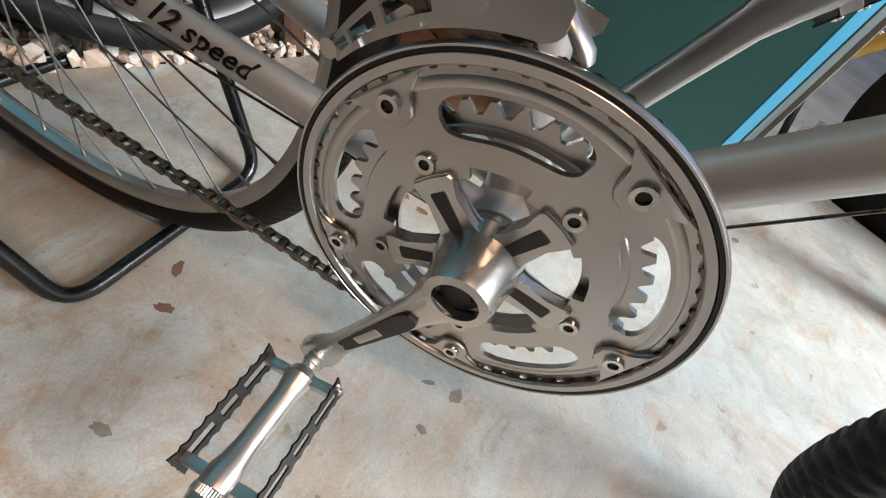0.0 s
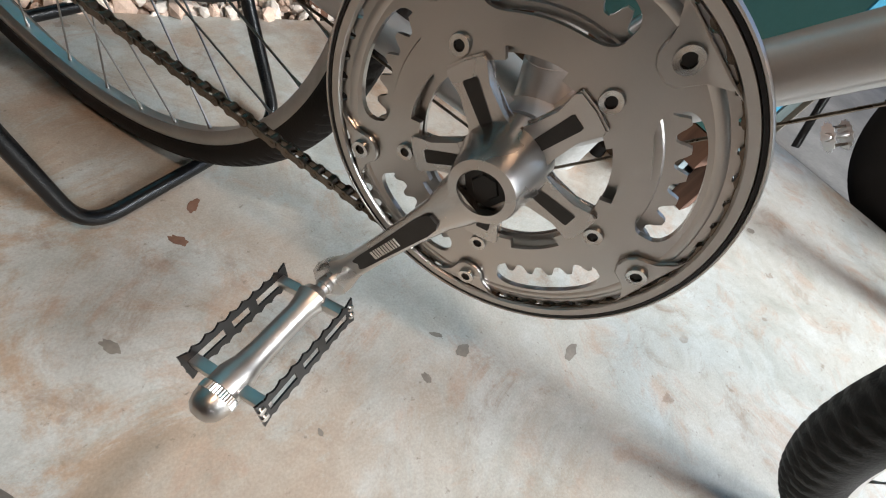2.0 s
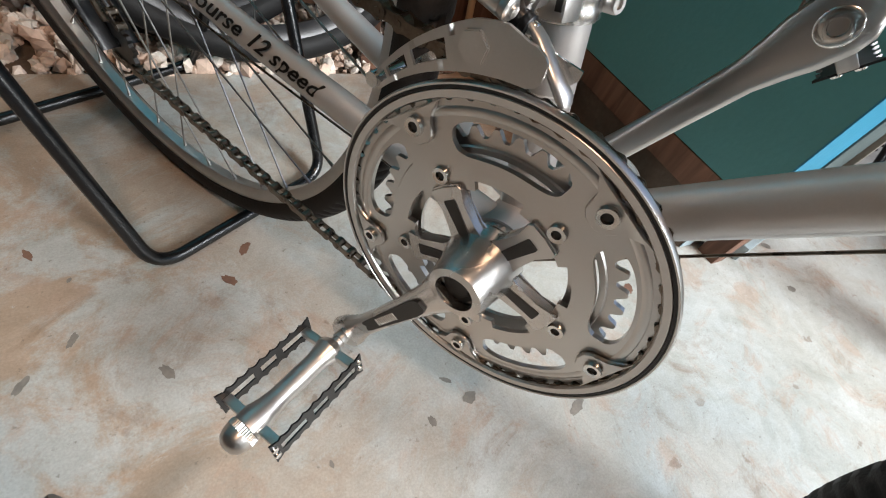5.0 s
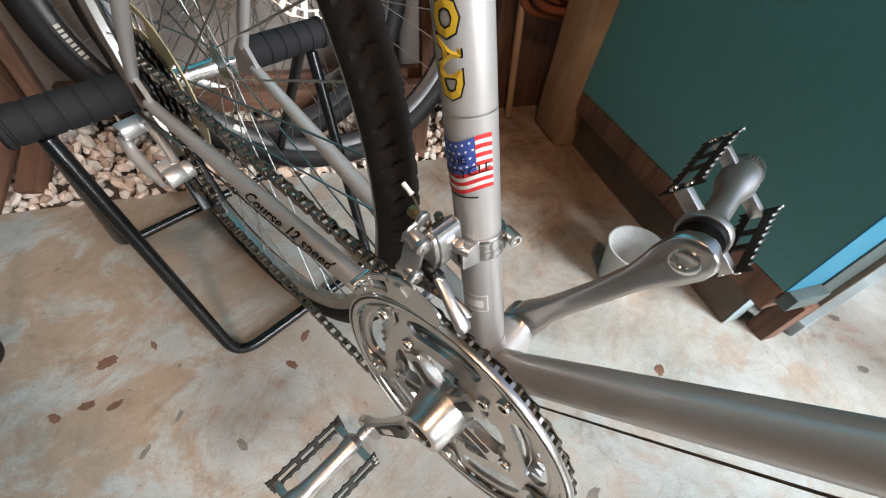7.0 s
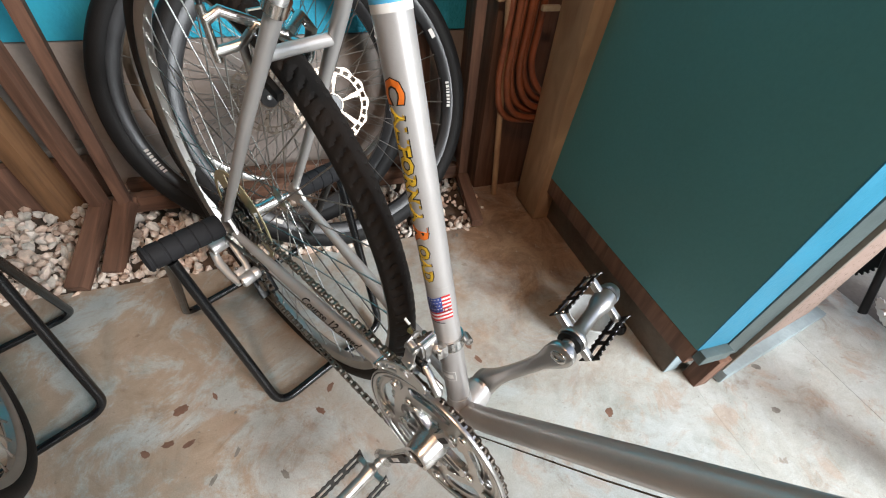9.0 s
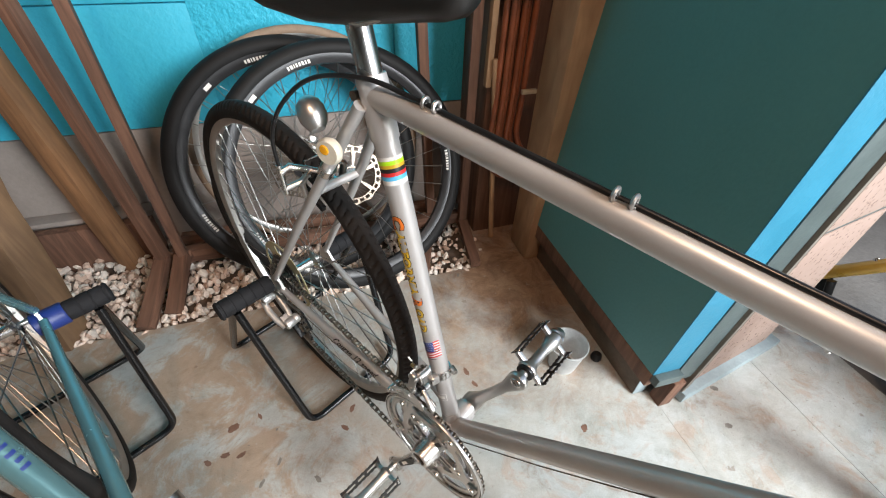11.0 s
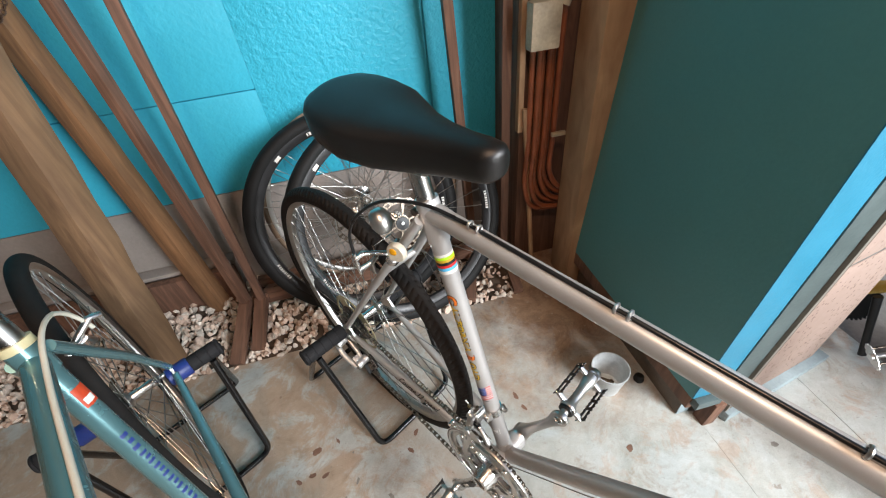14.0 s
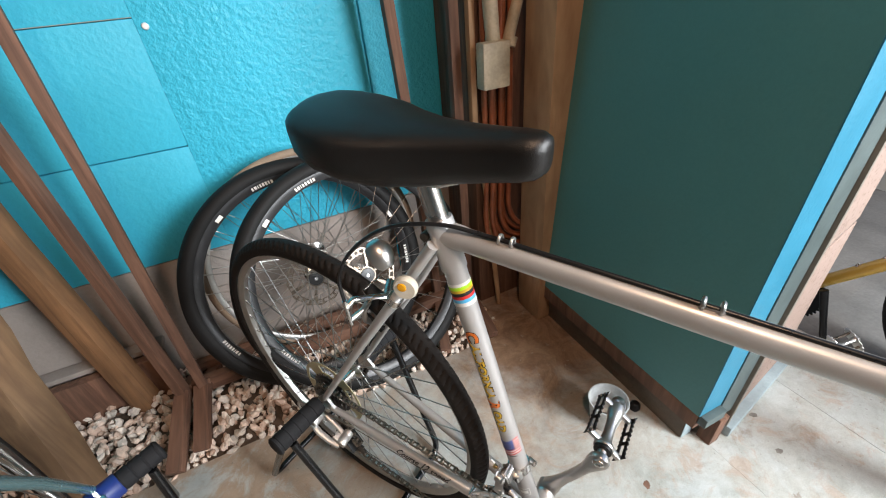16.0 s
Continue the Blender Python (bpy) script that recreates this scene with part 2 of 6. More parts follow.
M = {
    "concrete": concrete_floor(),
    "concrete_grey": concrete_floor("rough_grey_concrete", -0.35),
    "stain_brown": surface("brown_floor_stain", (0.23, 0.125, 0.085), 0.5, 0, 0.2, 60, 300),
    "stain_grey": surface("grey_floor_stain", (0.26, 0.24, 0.21), 0.5, 0, 0.2, 60, 300),
    "blue": painted_block("turquoise_wall_paint", (0.042, 0.46, 0.64), 0.0018),
    "plaster": painted_block("turquoise_plaster", (0.045, 0.48, 0.67), 0.006),
    "grey_base": surface("grey_skirting_paint", (0.34, 0.29, 0.26), 0.6, 0, 0.12, 6, 90, 0.002, 60),
    "green": surface("dark_teal_panel_paint", (0.082, 0.255, 0.262), 0.5, 0, 0.07, 2.5, 150, 0.0006, 120),
    "strip": surface("light_blue_edge_paint", (0.026, 0.195, 0.305), 0.5, 0, 0.06, 20, 200, 0.001, 150),
    "channel": surface("grey_green_channel", (0.085, 0.115, 0.115), 0.55, 0, 0.15, 14, 150, 0.0008, 100),
    "kerb": surface("pale_kerb_paint", (0.34, 0.42, 0.45), 0.6, 0, 0.15, 14, 120, 0.001, 80),
    "kerb_dull": surface("worn_grey_edge", (0.22, 0.20, 0.17), 0.6, 0, 0.15, 14, 120, 0.001, 80),
    "sill": surface("worn_brown_sill", (0.17, 0.12, 0.085), 0.7, 0, 0.25, 12, 120, 0.002, 60),
    "gravel": gravel_mat(),
    "soil": surface("gravel_bed_soil", (0.16, 0.115, 0.085), 0.95, 0, 0.25, 30, 200, 0.004, 80),
    "yard": surface("grey_yard_concrete", (0.20, 0.19, 0.175), 0.85, 0, 0.22, 5, 90, 0.003, 50),
    "post_wood": wood("weathered_post_wood", (0.28, 0.140, 0.062), (0.16, 0.080, 0.038)),
    "grey_wood": wood("greyed_log_wood", (0.26, 0.155, 0.082), (0.165, 0.095, 0.052)),
    "rack_wood": wood("dark_red_rack_wood", (0.21, 0.105, 0.065), (0.095, 0.045, 0.028)),
    "board": wood("pale_board_wood", (0.52, 0.33, 0.19), (0.35, 0.20, 0.11), (5, 5, 1.5)),
    "terrazzo": terrazzo(),
    "silver": surface("silver_frame_paint", (0.52, 0.505, 0.495), 0.36, 0.40, 0.05, 25, 900, 0.0, 1, 0.05, 0.4),
    "alu": surface("brushed_aluminium", (0.63, 0.615, 0.60), 0.27, 1.0, 0.025, 20, 900, 0.0, 1, 0.05),
    "alu_satin": surface("satin_aluminium", (0.60, 0.58, 0.56), 0.34, 0.95, 0.04, 30, 800, 0.00002, 500, 0.06),
    "alu_dull": surface("dull_aluminium", (0.56, 0.54, 0.52), 0.30, 1.0, 0.02, 18, 900, 0.0, 1, 0.04),
    "alu_bright": surface("bright_cast_aluminium", (0.70, 0.69, 0.68), 0.40, 0.72, 0.04, 40, 700, 0.00002, 500, 0.06),
    "chrome": surface("chrome", (0.74, 0.73, 0.71), 0.20, 1.0, 0.06, 60, 500, 0.0, 1, 0.06),
    "brass": surface("dull_brass", (0.62, 0.46, 0.22), 0.35, 1.0, 0.1, 60, 500),
    "rust": surface("rusty_chain_iron", (0.10, 0.055, 0.035), 0.6, 0.5, 0.25, 120, 600),
    "steel": surface("dark_oiled_chain_steel", (0.24, 0.195, 0.155), 0.30, 1.0, 0.25, 130, 700, 0.0, 1, 0.10),
    "sprocket": surface("blackened_sprocket_steel", (0.10, 0.095, 0.09), 0.4, 0.9, 0.25, 90, 500),
    "rubber": surface("tyre_rubber", (0.013, 0.0128, 0.013), 0.60, 0, 0.2, 25, 400, 0.0004, 500, gloss=0.22),
    "brown_rubber": surface("brown_black_tread_rubber", (0.024, 0.020, 0.018), 0.70, 0, 0.2, 25, 400, 0.0004, 500, gloss=0.22),
    "tan_wall": surface("tan_tyre_sidewall", (0.30, 0.215, 0.15), 0.7, 0, 0.15, 30, 300),
    "black_tube": surface("black_powder_coat", (0.005, 0.0055, 0.0065), 0.22, 0, 0.15, 30, 300, 0.0002, 600, 0.08),
    "foam": surface("black_foam_grip", (0.016, 0.016, 0.018), 0.75, 0, 0.15, 40, 500, 0.0008, 700, gloss=0.25),
    "black_metal": surface("black_pedal_cage", (0.010, 0.010, 0.011), 0.33, 0.2, 0.2, 60, 500),
    "dark_inset": surface("dark_inset_paint", (0.03, 0.027, 0.025), 0.45, 0, 0.2, 80, 500),
    "leather": surface("black_vinyl_saddle", (0.008, 0.0070, 0.0066), 0.38, 0, 0.12, 20, 300, 0.0003, 900, 0.05),
    "cable": surface("black_cable_housing", (0.012, 0.012, 0.013), 0.3, 0, 0.1, 40, 300),
    "rim_alu": surface("polished_rim", (0.60, 0.59, 0.57), 0.40, 1.0, 0.08, 30, 500, 0.0, 1, 0.08),
    "black_rim": surface("black_rim", (0.025, 0.025, 0.027), 0.35, 0.2, 0.15, 30, 400),
    "white": surface("white_print", (0.78, 0.77, 0.74), 0.5, 0, 0.05, 40, 300),
    "spoke": surface("stainless_spoke", (0.38, 0.375, 0.36), 0.32, 1.0, 0.06, 50, 500),
    "plastic_white": surface("yellowed_white_plastic", (0.62, 0.56, 0.46), 0.4, 0, 0.1, 60, 300),
    "amber": surface("amber_lens", (0.75, 0.34, 0.01), 0.15, 0, 0.1, 200, 900),
    "disc_plastic": surface("yellowed_spoke_guard", (0.55, 0.50, 0.30), 0.35, 0, 0.1, 40, 300),
    "ink": surface("black_ink", (0.012, 0.011, 0.011), 0.5, 0, 0.1, 80, 300),
    "decal_yellow": surface("decal_yellow", (0.66, 0.42, 0.03), 0.4, 0, 0.08, 80, 300),
    "decal_red": surface("decal_red", (0.55, 0.06, 0.02), 0.4, 0, 0.08, 80, 300),
    "decal_orange": surface("decal_orange", (0.72, 0.17, 0.02), 0.4, 0, 0.08, 80, 300),
    "lime": surface("decal_lime", (0.45, 0.80, 0.02), 0.4, 0, 0.05, 80, 300),
    "red": surface("decal_bright_red", (0.62, 0.03, 0.03), 0.4, 0, 0.05, 80, 300),
    "sky": surface("decal_sky_blue", (0.10, 0.45, 0.75), 0.4, 0, 0.05, 80, 300),
    "navy": surface("decal_navy", (0.05, 0.09, 0.36), 0.45, 0, 0.08, 80, 300),
    "teal_paint": surface("teal_metallic_frame_paint", (0.16, 0.33, 0.36), 0.26, 0.6, 0.05, 25, 900, 0.0, 1, 0.05, 0.5),
    "blue_tape": surface("blue_tape", (0.013, 0.034, 0.19), 0.45, 0, 0.1, 60, 300),
    "cream": surface("cream_vinyl", (0.66, 0.62, 0.52), 0.45, 0, 0.05, 15, 200),
    "pipe": surface("rust_orange_conduit", (0.34, 0.095, 0.035), 0.5, 0, 0.25, 18, 200, 0.001, 80),
    "old_plastic": surface("stained_cream_box", (0.60, 0.50, 0.36), 0.55, 0, 0.25, 14, 120),
    "galv": surface("galvanised_cup", (0.72, 0.75, 0.76), 0.38, 0.35, 0.15, 40, 200),
    "yellow_paint": surface("mustard_frame_paint", (0.62, 0.40, 0.07), 0.3, 0, 0.06, 20, 400, coat=0.5),
    "dark_wall": surface("brown_unseen_wall", (0.16, 0.10, 0.07), 0.8, 0, 0.2, 4, 60),
    "ceiling": surface("unseen_ceiling", (0.28, 0.22, 0.18), 0.8, 0, 0.12, 5, 60),
    "far_wall": surface("pale_outer_wall", (0.50, 0.48, 0.44), 0.85, 0, 0.12, 2, 30),
}


# ---- building helpers ----
def part(name, bm, material, parent=None, label="", smooth=True, matrix=None):
    me = bpy.data.meshes.new(name)
    bmesh.ops.recalc_face_normals(bm, faces=bm.faces[:])
    bm.to_mesh(me)
    bm.free()
    me.materials.append(M[material])
    if smooth:
        me.polygons.foreach_set("use_smooth", [True] * len(me.polygons))
        me.set_sharp_from_angle(angle=radians(40))
    ob = new(name, me)
    if parent is not None:
        ob.parent = parent
    if matrix is not None:
        ob.matrix_basis = matrix
    if label:
        ob["label"] = label
    return ob


def share(name, ob, matrix, parent):
    c = new(name, ob.data)
    c.parent = parent
    c.matrix_basis = matrix
    return c


def thing(name, m, label, category, group=""):
    e = new(name)
    e.empty_display_size = 0.1
    e.matrix_basis = m
    return tagged(e, label, category, group)


def basis(d):
    d = Vector(d).normalized()
    a = Vector((0, 0, 1)) if abs(d.z) < 0.9 else Vector((1, 0, 0))
    u = d.cross(a).normalized()
    return u, d.cross(u).normalized()


def sweep(bm, pts, r, n=12, closed=False, radii=None, cap=True, squash=1.0):
    """A round bar along a line of points."""
    pts = [Vector(p) for p in pts]
    rings, k = [], len(pts)
    u = None
    for i, p in enumerate(pts):
        if closed:
            d = pts[(i + 1) % k] - pts[i - 1]
        else:
            d = pts[min(i + 1, k - 1)] - pts[max(i - 1, 0)]
        d.normalize()
        if u is None:
            u, w = basis(d)
        else:
            u = (u - d * u.dot(d)).normalized()
            w = d.cross(u)
        rr = radii[i] if radii else r
        rings.append([bm.verts.new(p + (u * math.cos(2 * math.pi * j / n) + w * squash * math.sin(2 * math.pi * j / n)) * rr) for j in range(n)])
    for i in range(k if closed else k - 1):
        a, b = rings[i], rings[(i + 1) % k]
        for j in range(n):
            bm.faces.new((a[j], a[(j + 1) % n], b[(j + 1) % n], b[j]))
    if cap and not closed:
        bm.faces.new(rings[0][::-1])
        bm.faces.new(rings[-1])
    return bm


def rod(bm, a, b, r, r2=None, n=12):
    return sweep(bm, [a, b], r, n, radii=[r, r if r2 is None else r2])


def fillet(pts, rad, seg=5):
    """Round the inner corners of a line of points."""
    pts = [Vector(p) for p in pts]
    out = [pts[0]]
    for a, b, c in zip(pts, pts[1:], pts[2:]):
        p, q = b + (a - b).normalized() * rad, b + (c - b).normalized() * rad
        for i in range(seg + 1):
            t = i / seg
            out.append(p * (1 - t) ** 2 + b * 2 * t * (1 - t) + q * t * t)
    out.append(pts[-1])
    return out


def box(bm, centre, size, m=None, bevel=0.0):
    mm = Matrix.Translation(centre) @ (m or Matrix.Identity(4)) @ Matrix.Diagonal((*size, 1))
    r = bmesh.ops.create_cube(bm, size=1, matrix=mm)
    if bevel:
        vs = set(r["verts"])
        es = [e for e in bm.edges if e.verts[0] in vs and e.verts[1] in vs]
        bmesh.ops.bevel(bm, geom=es, offset=bevel, segments=2, affect="EDGES", profile=0.6)
    return bm


def lathe(bm, profile, origin=(0, 0, 0), axis=(0, 1, 0), n=32, close=False):
    """Turn a line of (radius, height) round an axis."""
    o, d = Vector(origin), Vector(axis).normalized()
    u, w = basis(d)
    rings = []
    for r, h in profile:
        if r < 1e-6:
            rings.append([bm.verts.new(o + d * h)])
        else:
            rings.append([bm.verts.new(o + d * h + (u * math.cos(2 * math.pi * j / n) + w * math.sin(2 * math.pi * j / n)) * r) for j in range(n)])
    pairs = list(zip(rings, rings[1:])) + ([(rings[-1], rings[0])] if close else [])
    for a, b in pairs:
        for j in range(n):
            q = [a[j % len(a)], a[(j + 1) % len(a)], b[(j + 1) % len(b)], b[j % len(b)]]
            q = list(dict.fromkeys(q))
            if len(q) > 2:
                bm.faces.new(q)
    return bm


def polar_plate(bm, rows, nth, keep, y0, y1):
    """A flat plate across the y axis on a polar grid: rows are radii (numbers, or functions of the angle), keep(i, angle) says which cells are solid."""
    def vert(i, j, y):
        a = 2 * math.pi * (j % nth) / nth
        r = rows[i](a) if callable(rows[i]) else rows[i]
        return (r * math.cos(a), y, r * math.sin(a))
    vs = {}

    def v(i, j, y):
        key = (i, j % nth, y)
        if key not in vs:
            vs[key] = bm.verts.new(vert(i, j, y))
        return vs[key]
    cells = {(i, j) for i in range(len(rows) - 1) for j in range(nth) if keep(i, 2 * math.pi * (j + 0.5) / nth)}
    for i, j in cells:
        a, b = j, (j + 1) % nth
        for y, flip in ((y0, 1), (y1, 0)):
            q = [v(i, a, y), v(i + 1, a, y), v(i + 1, b, y), v(i, b, y)]
            bm.faces.new(q[::-1] if flip else q)
        for (i2, j2), (p, q) in (((i - 1, j), ((i, a), (i, b))), ((i + 1, j), ((i + 1, a), (i + 1, b))), ((i, (j - 1) % nth), ((i, a), (i + 1, a))), ((i, b), ((i, b), (i + 1, b)))):
            if (i2, j2) not in cells:
                bm.faces.new([v(*p, y0), v(*q, y0), v(*q, y1), v(*p, y1)])
    return bm


def prism(bm, poly, y0, y1, m=None):
    """A flat outline in x and z, given thickness along y."""
    m = m or Matrix.Identity(4)
    a = [bm.verts.new(m @ Vector((x, y0, z))) for x, z in poly]
    b = [bm.verts.new(m @ Vector((x, y1, z))) for x, z in poly]
    n = len(poly)
    bm.faces.new(a)
    bm.faces.new(b[::-1])
    for i in range(n):
        bm.faces.new((a[i], a[(i + 1) % n], b[(i + 1) % n], b[i]))
    return bm


def text_part(name, words, size, material, parent, matrix, shear=0.0, bold=0.0):
    cu = bpy.data.curves.new(name, "FONT")
    cu.body, cu.size, cu.shear, cu.offset, cu.extrude = words, size, shear, bold, 0.0001
    cu.align_x, cu.align_y, cu.resolution_u = "CENTER", "CENTER", 2
    tmp = new(name + "_outline", cu)
    me = bpy.data.meshes.new_from_object(tmp.evaluated_get(bpy.context.evaluated_depsgraph_get()))
    bpy.data.objects.remove(tmp)
    me.materials.clear()
    me.materials.append(M[material])
    ob = new(name, me)
    ob.parent = parent
    ob.matrix_basis = matrix
    return ob


I4 = Matrix.Identity(4)
WALL = pose(0, 0, 0, 0, 0, 59.3)          # x along the turquoise wall, y into it


def wp(s, v, z):
    return WALL @ Vector((s, v, z))


# ---- the setting ----
def slab(name, s0, s1, v0, v1, z0, z1, material, bevel=0.0, label="", category="", m=WALL):
    bm = bmesh.new()
    box(bm, ((s0 + s1) / 2, (v0 + v1) / 2, (z0 + z1) / 2), (s1 - s0, v1 - v0, z1 - z0), None, bevel)
    ob = part(name, bm, material, None, label, bevel > 0)
    ob.matrix_basis = m
    return tagged(ob, label, category, "", "structure")


EDGE, BACK = 0.612, 1.022               # gravel kerb line and wall face, metres into the wall's direction
FLOOR = slab("floor", -3.2, 0.5635, -3.4, EDGE, -0.10, 0.0, "concrete", 0, "stained polished concrete floor slab with brown spots", "floor")
slab("floor_strip", 0.5645, 0.9015, -3.4, EDGE, -0.10, -0.0005, "concrete_grey", 0, "rough grey concrete strip beyond the partition line", "floor")
slab("floor_outer", 0.9045, 1.165, -3.4, 3.0, -0.10, -0.002, "concrete_grey", 0, "worn concrete apron beyond a narrow saw-cut joint", "floor")
slab("yard", 1.167, 4.2, -3.4, 3.0, -0.102, -0.06, "yard", 0, "dark grey yard a step below the concrete", "ground")
slab("floor_gap", 0.30, 0.90, EDGE + 0.001, 3.0, -0.10, -0.004, "concrete", 0, "concrete floor running in under the partition", "floor")
slab("ground", -6.5, 6.5, -6.5, 6.5, -0.20, -0.103, "soil", 0, "bare brown earth under the concrete floor", "ground")
slab("gravel_bed", -3.2, 0.298, EDGE, BACK, -0.10, -0.012, "soil", 0, "brown soil bed below the gravel strip", "ground")
# wall: painted block courses at one side, rough plaster at the other, grey band below
for k, (z0, z1, mat) in enumerate(((-0.1, 0.410, "grey_base"), (0.413, 0.727, "blue"), (0.730, 1.030, "blue"), (1.033, 1.34, "blue"), (1.343, 1.65, "blue"), (1.653, 2.6, "blue"))):
    slab("wall_back_%d" % (k + 1), -3.2, -0.408, BACK, BACK + 0.15, z0, z1, mat, 0.002, "painted block wall course in turquoise" if mat == "blue" else "grey painted band at the foot of the wall", "wall")
for k, (s0, s1) in enumerate(((-0.4085, 0.118), (0.126, 0.46))):
    slab("wall_back_%d" % (7 + 2 * k), s0, s1, BACK - 0.0006, BACK + 0.15, 0.410, 2.6, "plaster", 0.010 if k else 0.004, "roughly plastered turquoise wall", "wall")
    slab("wall_back_%d" % (8 + 2 * k), s0, s1, BACK - 0.0004, BACK + 0.15, -0.1, 0.408, "grey_base", 0.004, "grey painted band at the foot of the wall", "wall")
slab("wall_groove", 0.110, 0.134, BACK + 0.012, BACK + 0.14, -0.1, 2.6, "plaster", 0, "shallow upright groove between two plastered parts", "wall")
slab("trim_ledge", -3.2, -0.70, BACK - 0.05, BACK - 0.001, 0.150, 0.168, "grey_base", 0.004, "thin painted ledge along the wall foot", "trim")
slab("trim_kerb_board", -3.2, -0.70, BACK - 0.085, BACK - 0.052, -0.02, 0.150, "rack_wood", 0.004, "dark wooden board set on edge along the wall", "trim")
slab("corner_backing", 0.350, 0.62, 0.800, BACK - 0.004, -0.1, 2.6, "rack_wood", 0.004, "dark brown timber backing in the corner behind the conduits", "wall")
# unseen ceiling and two walls, added so that light enters from one side
slab("ceiling", -3.2, 1.25, -3.4, 3.0, 2.62, 2.70, "ceiling", 0, "plain unseen ceiling added to hold back and bounce light", "ceiling")
slab("wall_side_unseen", -3.3, -3.2, -3.4, 1.2, -0.1, 2.62, "dark_wall", 0, "plain unseen brown side wall added to hold back light", "wall")
slab("wall_front_unseen", -3.2, 1.25, -3.5, -3.4, -0.1, 2.62, "dark_wall", 0, "plain unseen brown wall added opposite the turquoise one to cut light", "wall")

# partition standing out from the wall and leaning a little, with its painted end and the jamb board beside it
LEAN = WALL @ Matrix.Translation((0.49, 0, 0.15)) @ Matrix.Rotation(radians(3.8), 4, "Y") @ Matrix.Translation((-0.49, 0, -0.15))
slab("partition_wall", 0.490, 0.6480, 0.0320, 0.600, 0.150, 2.6, "green", 0, "dark teal painted partition panel", "wall", LEAN)
slab("partition_end_trim", 0.4894, 0.5665, 0.0290, 0.0318, 0.152, 2.6, "strip", 0.0006, "light blue painted edge strip of the partition", "trim", LEAN)
slab("partition_channel", 0.5672, 0.6270, 0.0260, 0.0318, 0.100, 2.6, "channel", 0.0012, "grey-green upright board at the partition's end", "trim", LEAN)
slab("channel_lip", 0.6273, 0.6345, 0.0180, 0.0318, 0.040, 2.6, "kerb_dull", 0.001, "pale worn edge of the upright board", "trim", LEAN)
slab("channel_edge_trim", 0.6348, 0.6500, 0.0230, 0.0318, 0.035, 2.6, "sill", 0.001, "thin brown edge strip", "trim", LEAN)
slab("channel_base", 0.5700, 0.6050, 0.0140, 0.0500, 0.0, 0.102, "rack_wood", 0.002, "bare brown foot of the upright board", "trim", LEAN)
slab("partition_foot", 0.4950, 0.5660, 0.0120, 0.0318, 0.124, 0.151, "channel", 0.002, "small grey block under the blue edge strip", "trim", LEAN)
slab("partition_sill", 0.516, 0.560, 0.062, 0.93, 0.0, 0.090, "sill", 0.004, "worn brown timber sill below the partition", "trim")
slab("partition_sill_end", 0.5165, 0.5500, 0.0600, 0.0618, 0.002, 0.088, "kerb", 0.0006, "pale painted sawn end of the timber sill", "trim")
slab("partition_sill_cap", 0.4905, 0.560, 0.0330, 0.62, 0.098, 0.1485, "rack_wood", 0.003, "dark cap strip on the timber sill", "trim")
RENDERED = WALL @ pose(0.636, 0.030, 0, 0, 0, 10) @ Matrix.Rotation(radians(2.5), 4, "Y")
slab("wall_pebbledash_lower", 0.0, 0.350, 0.0, 0.115, 0.035, 0.495, "terrazzo", 0.003, "pinkish stone-chip rendered wall below a grey joint", "wall", RENDERED)
slab("pebbledash_joint", 0.0, 0.348, 0.003, 0.112, 0.493, 0.507, "channel", 0, "recessed grey joint in the rendered wall", "trim", RENDERED)
slab("wall_pebbledash_upper", 0.0, 0.350, 0.0, 0.115, 0.505, 2.6, "terrazzo", 0.003, "pinkish stone-chip rendered wall above a grey joint", "wall", RENDERED)
slab("pebbledash_kerb", -0.02, 0.395, -0.022, 0.115, 0.0, 0.034, "kerb", 0.004, "pale blue-grey kerb under the rendered wall", "trim", RENDERED)
slab("timber_board", 0.468, 0.6600, 0.6005, 0.722, 0.0, 2.6, "board", 0.006, "stained pale timber board beside the conduits", "trim")
slab("wall_outer", 2.6, 2.75, 0.5, 3.0, -0.1, 2.6, "far_wall", 0, "plain dark outer wall", "wall")
slab("wall_outer_back", 0.96, 2.6, 2.2, 2.35, -0.1, 2.6, "far_wall", 0, "plain outer wall in deep shade", "wall")


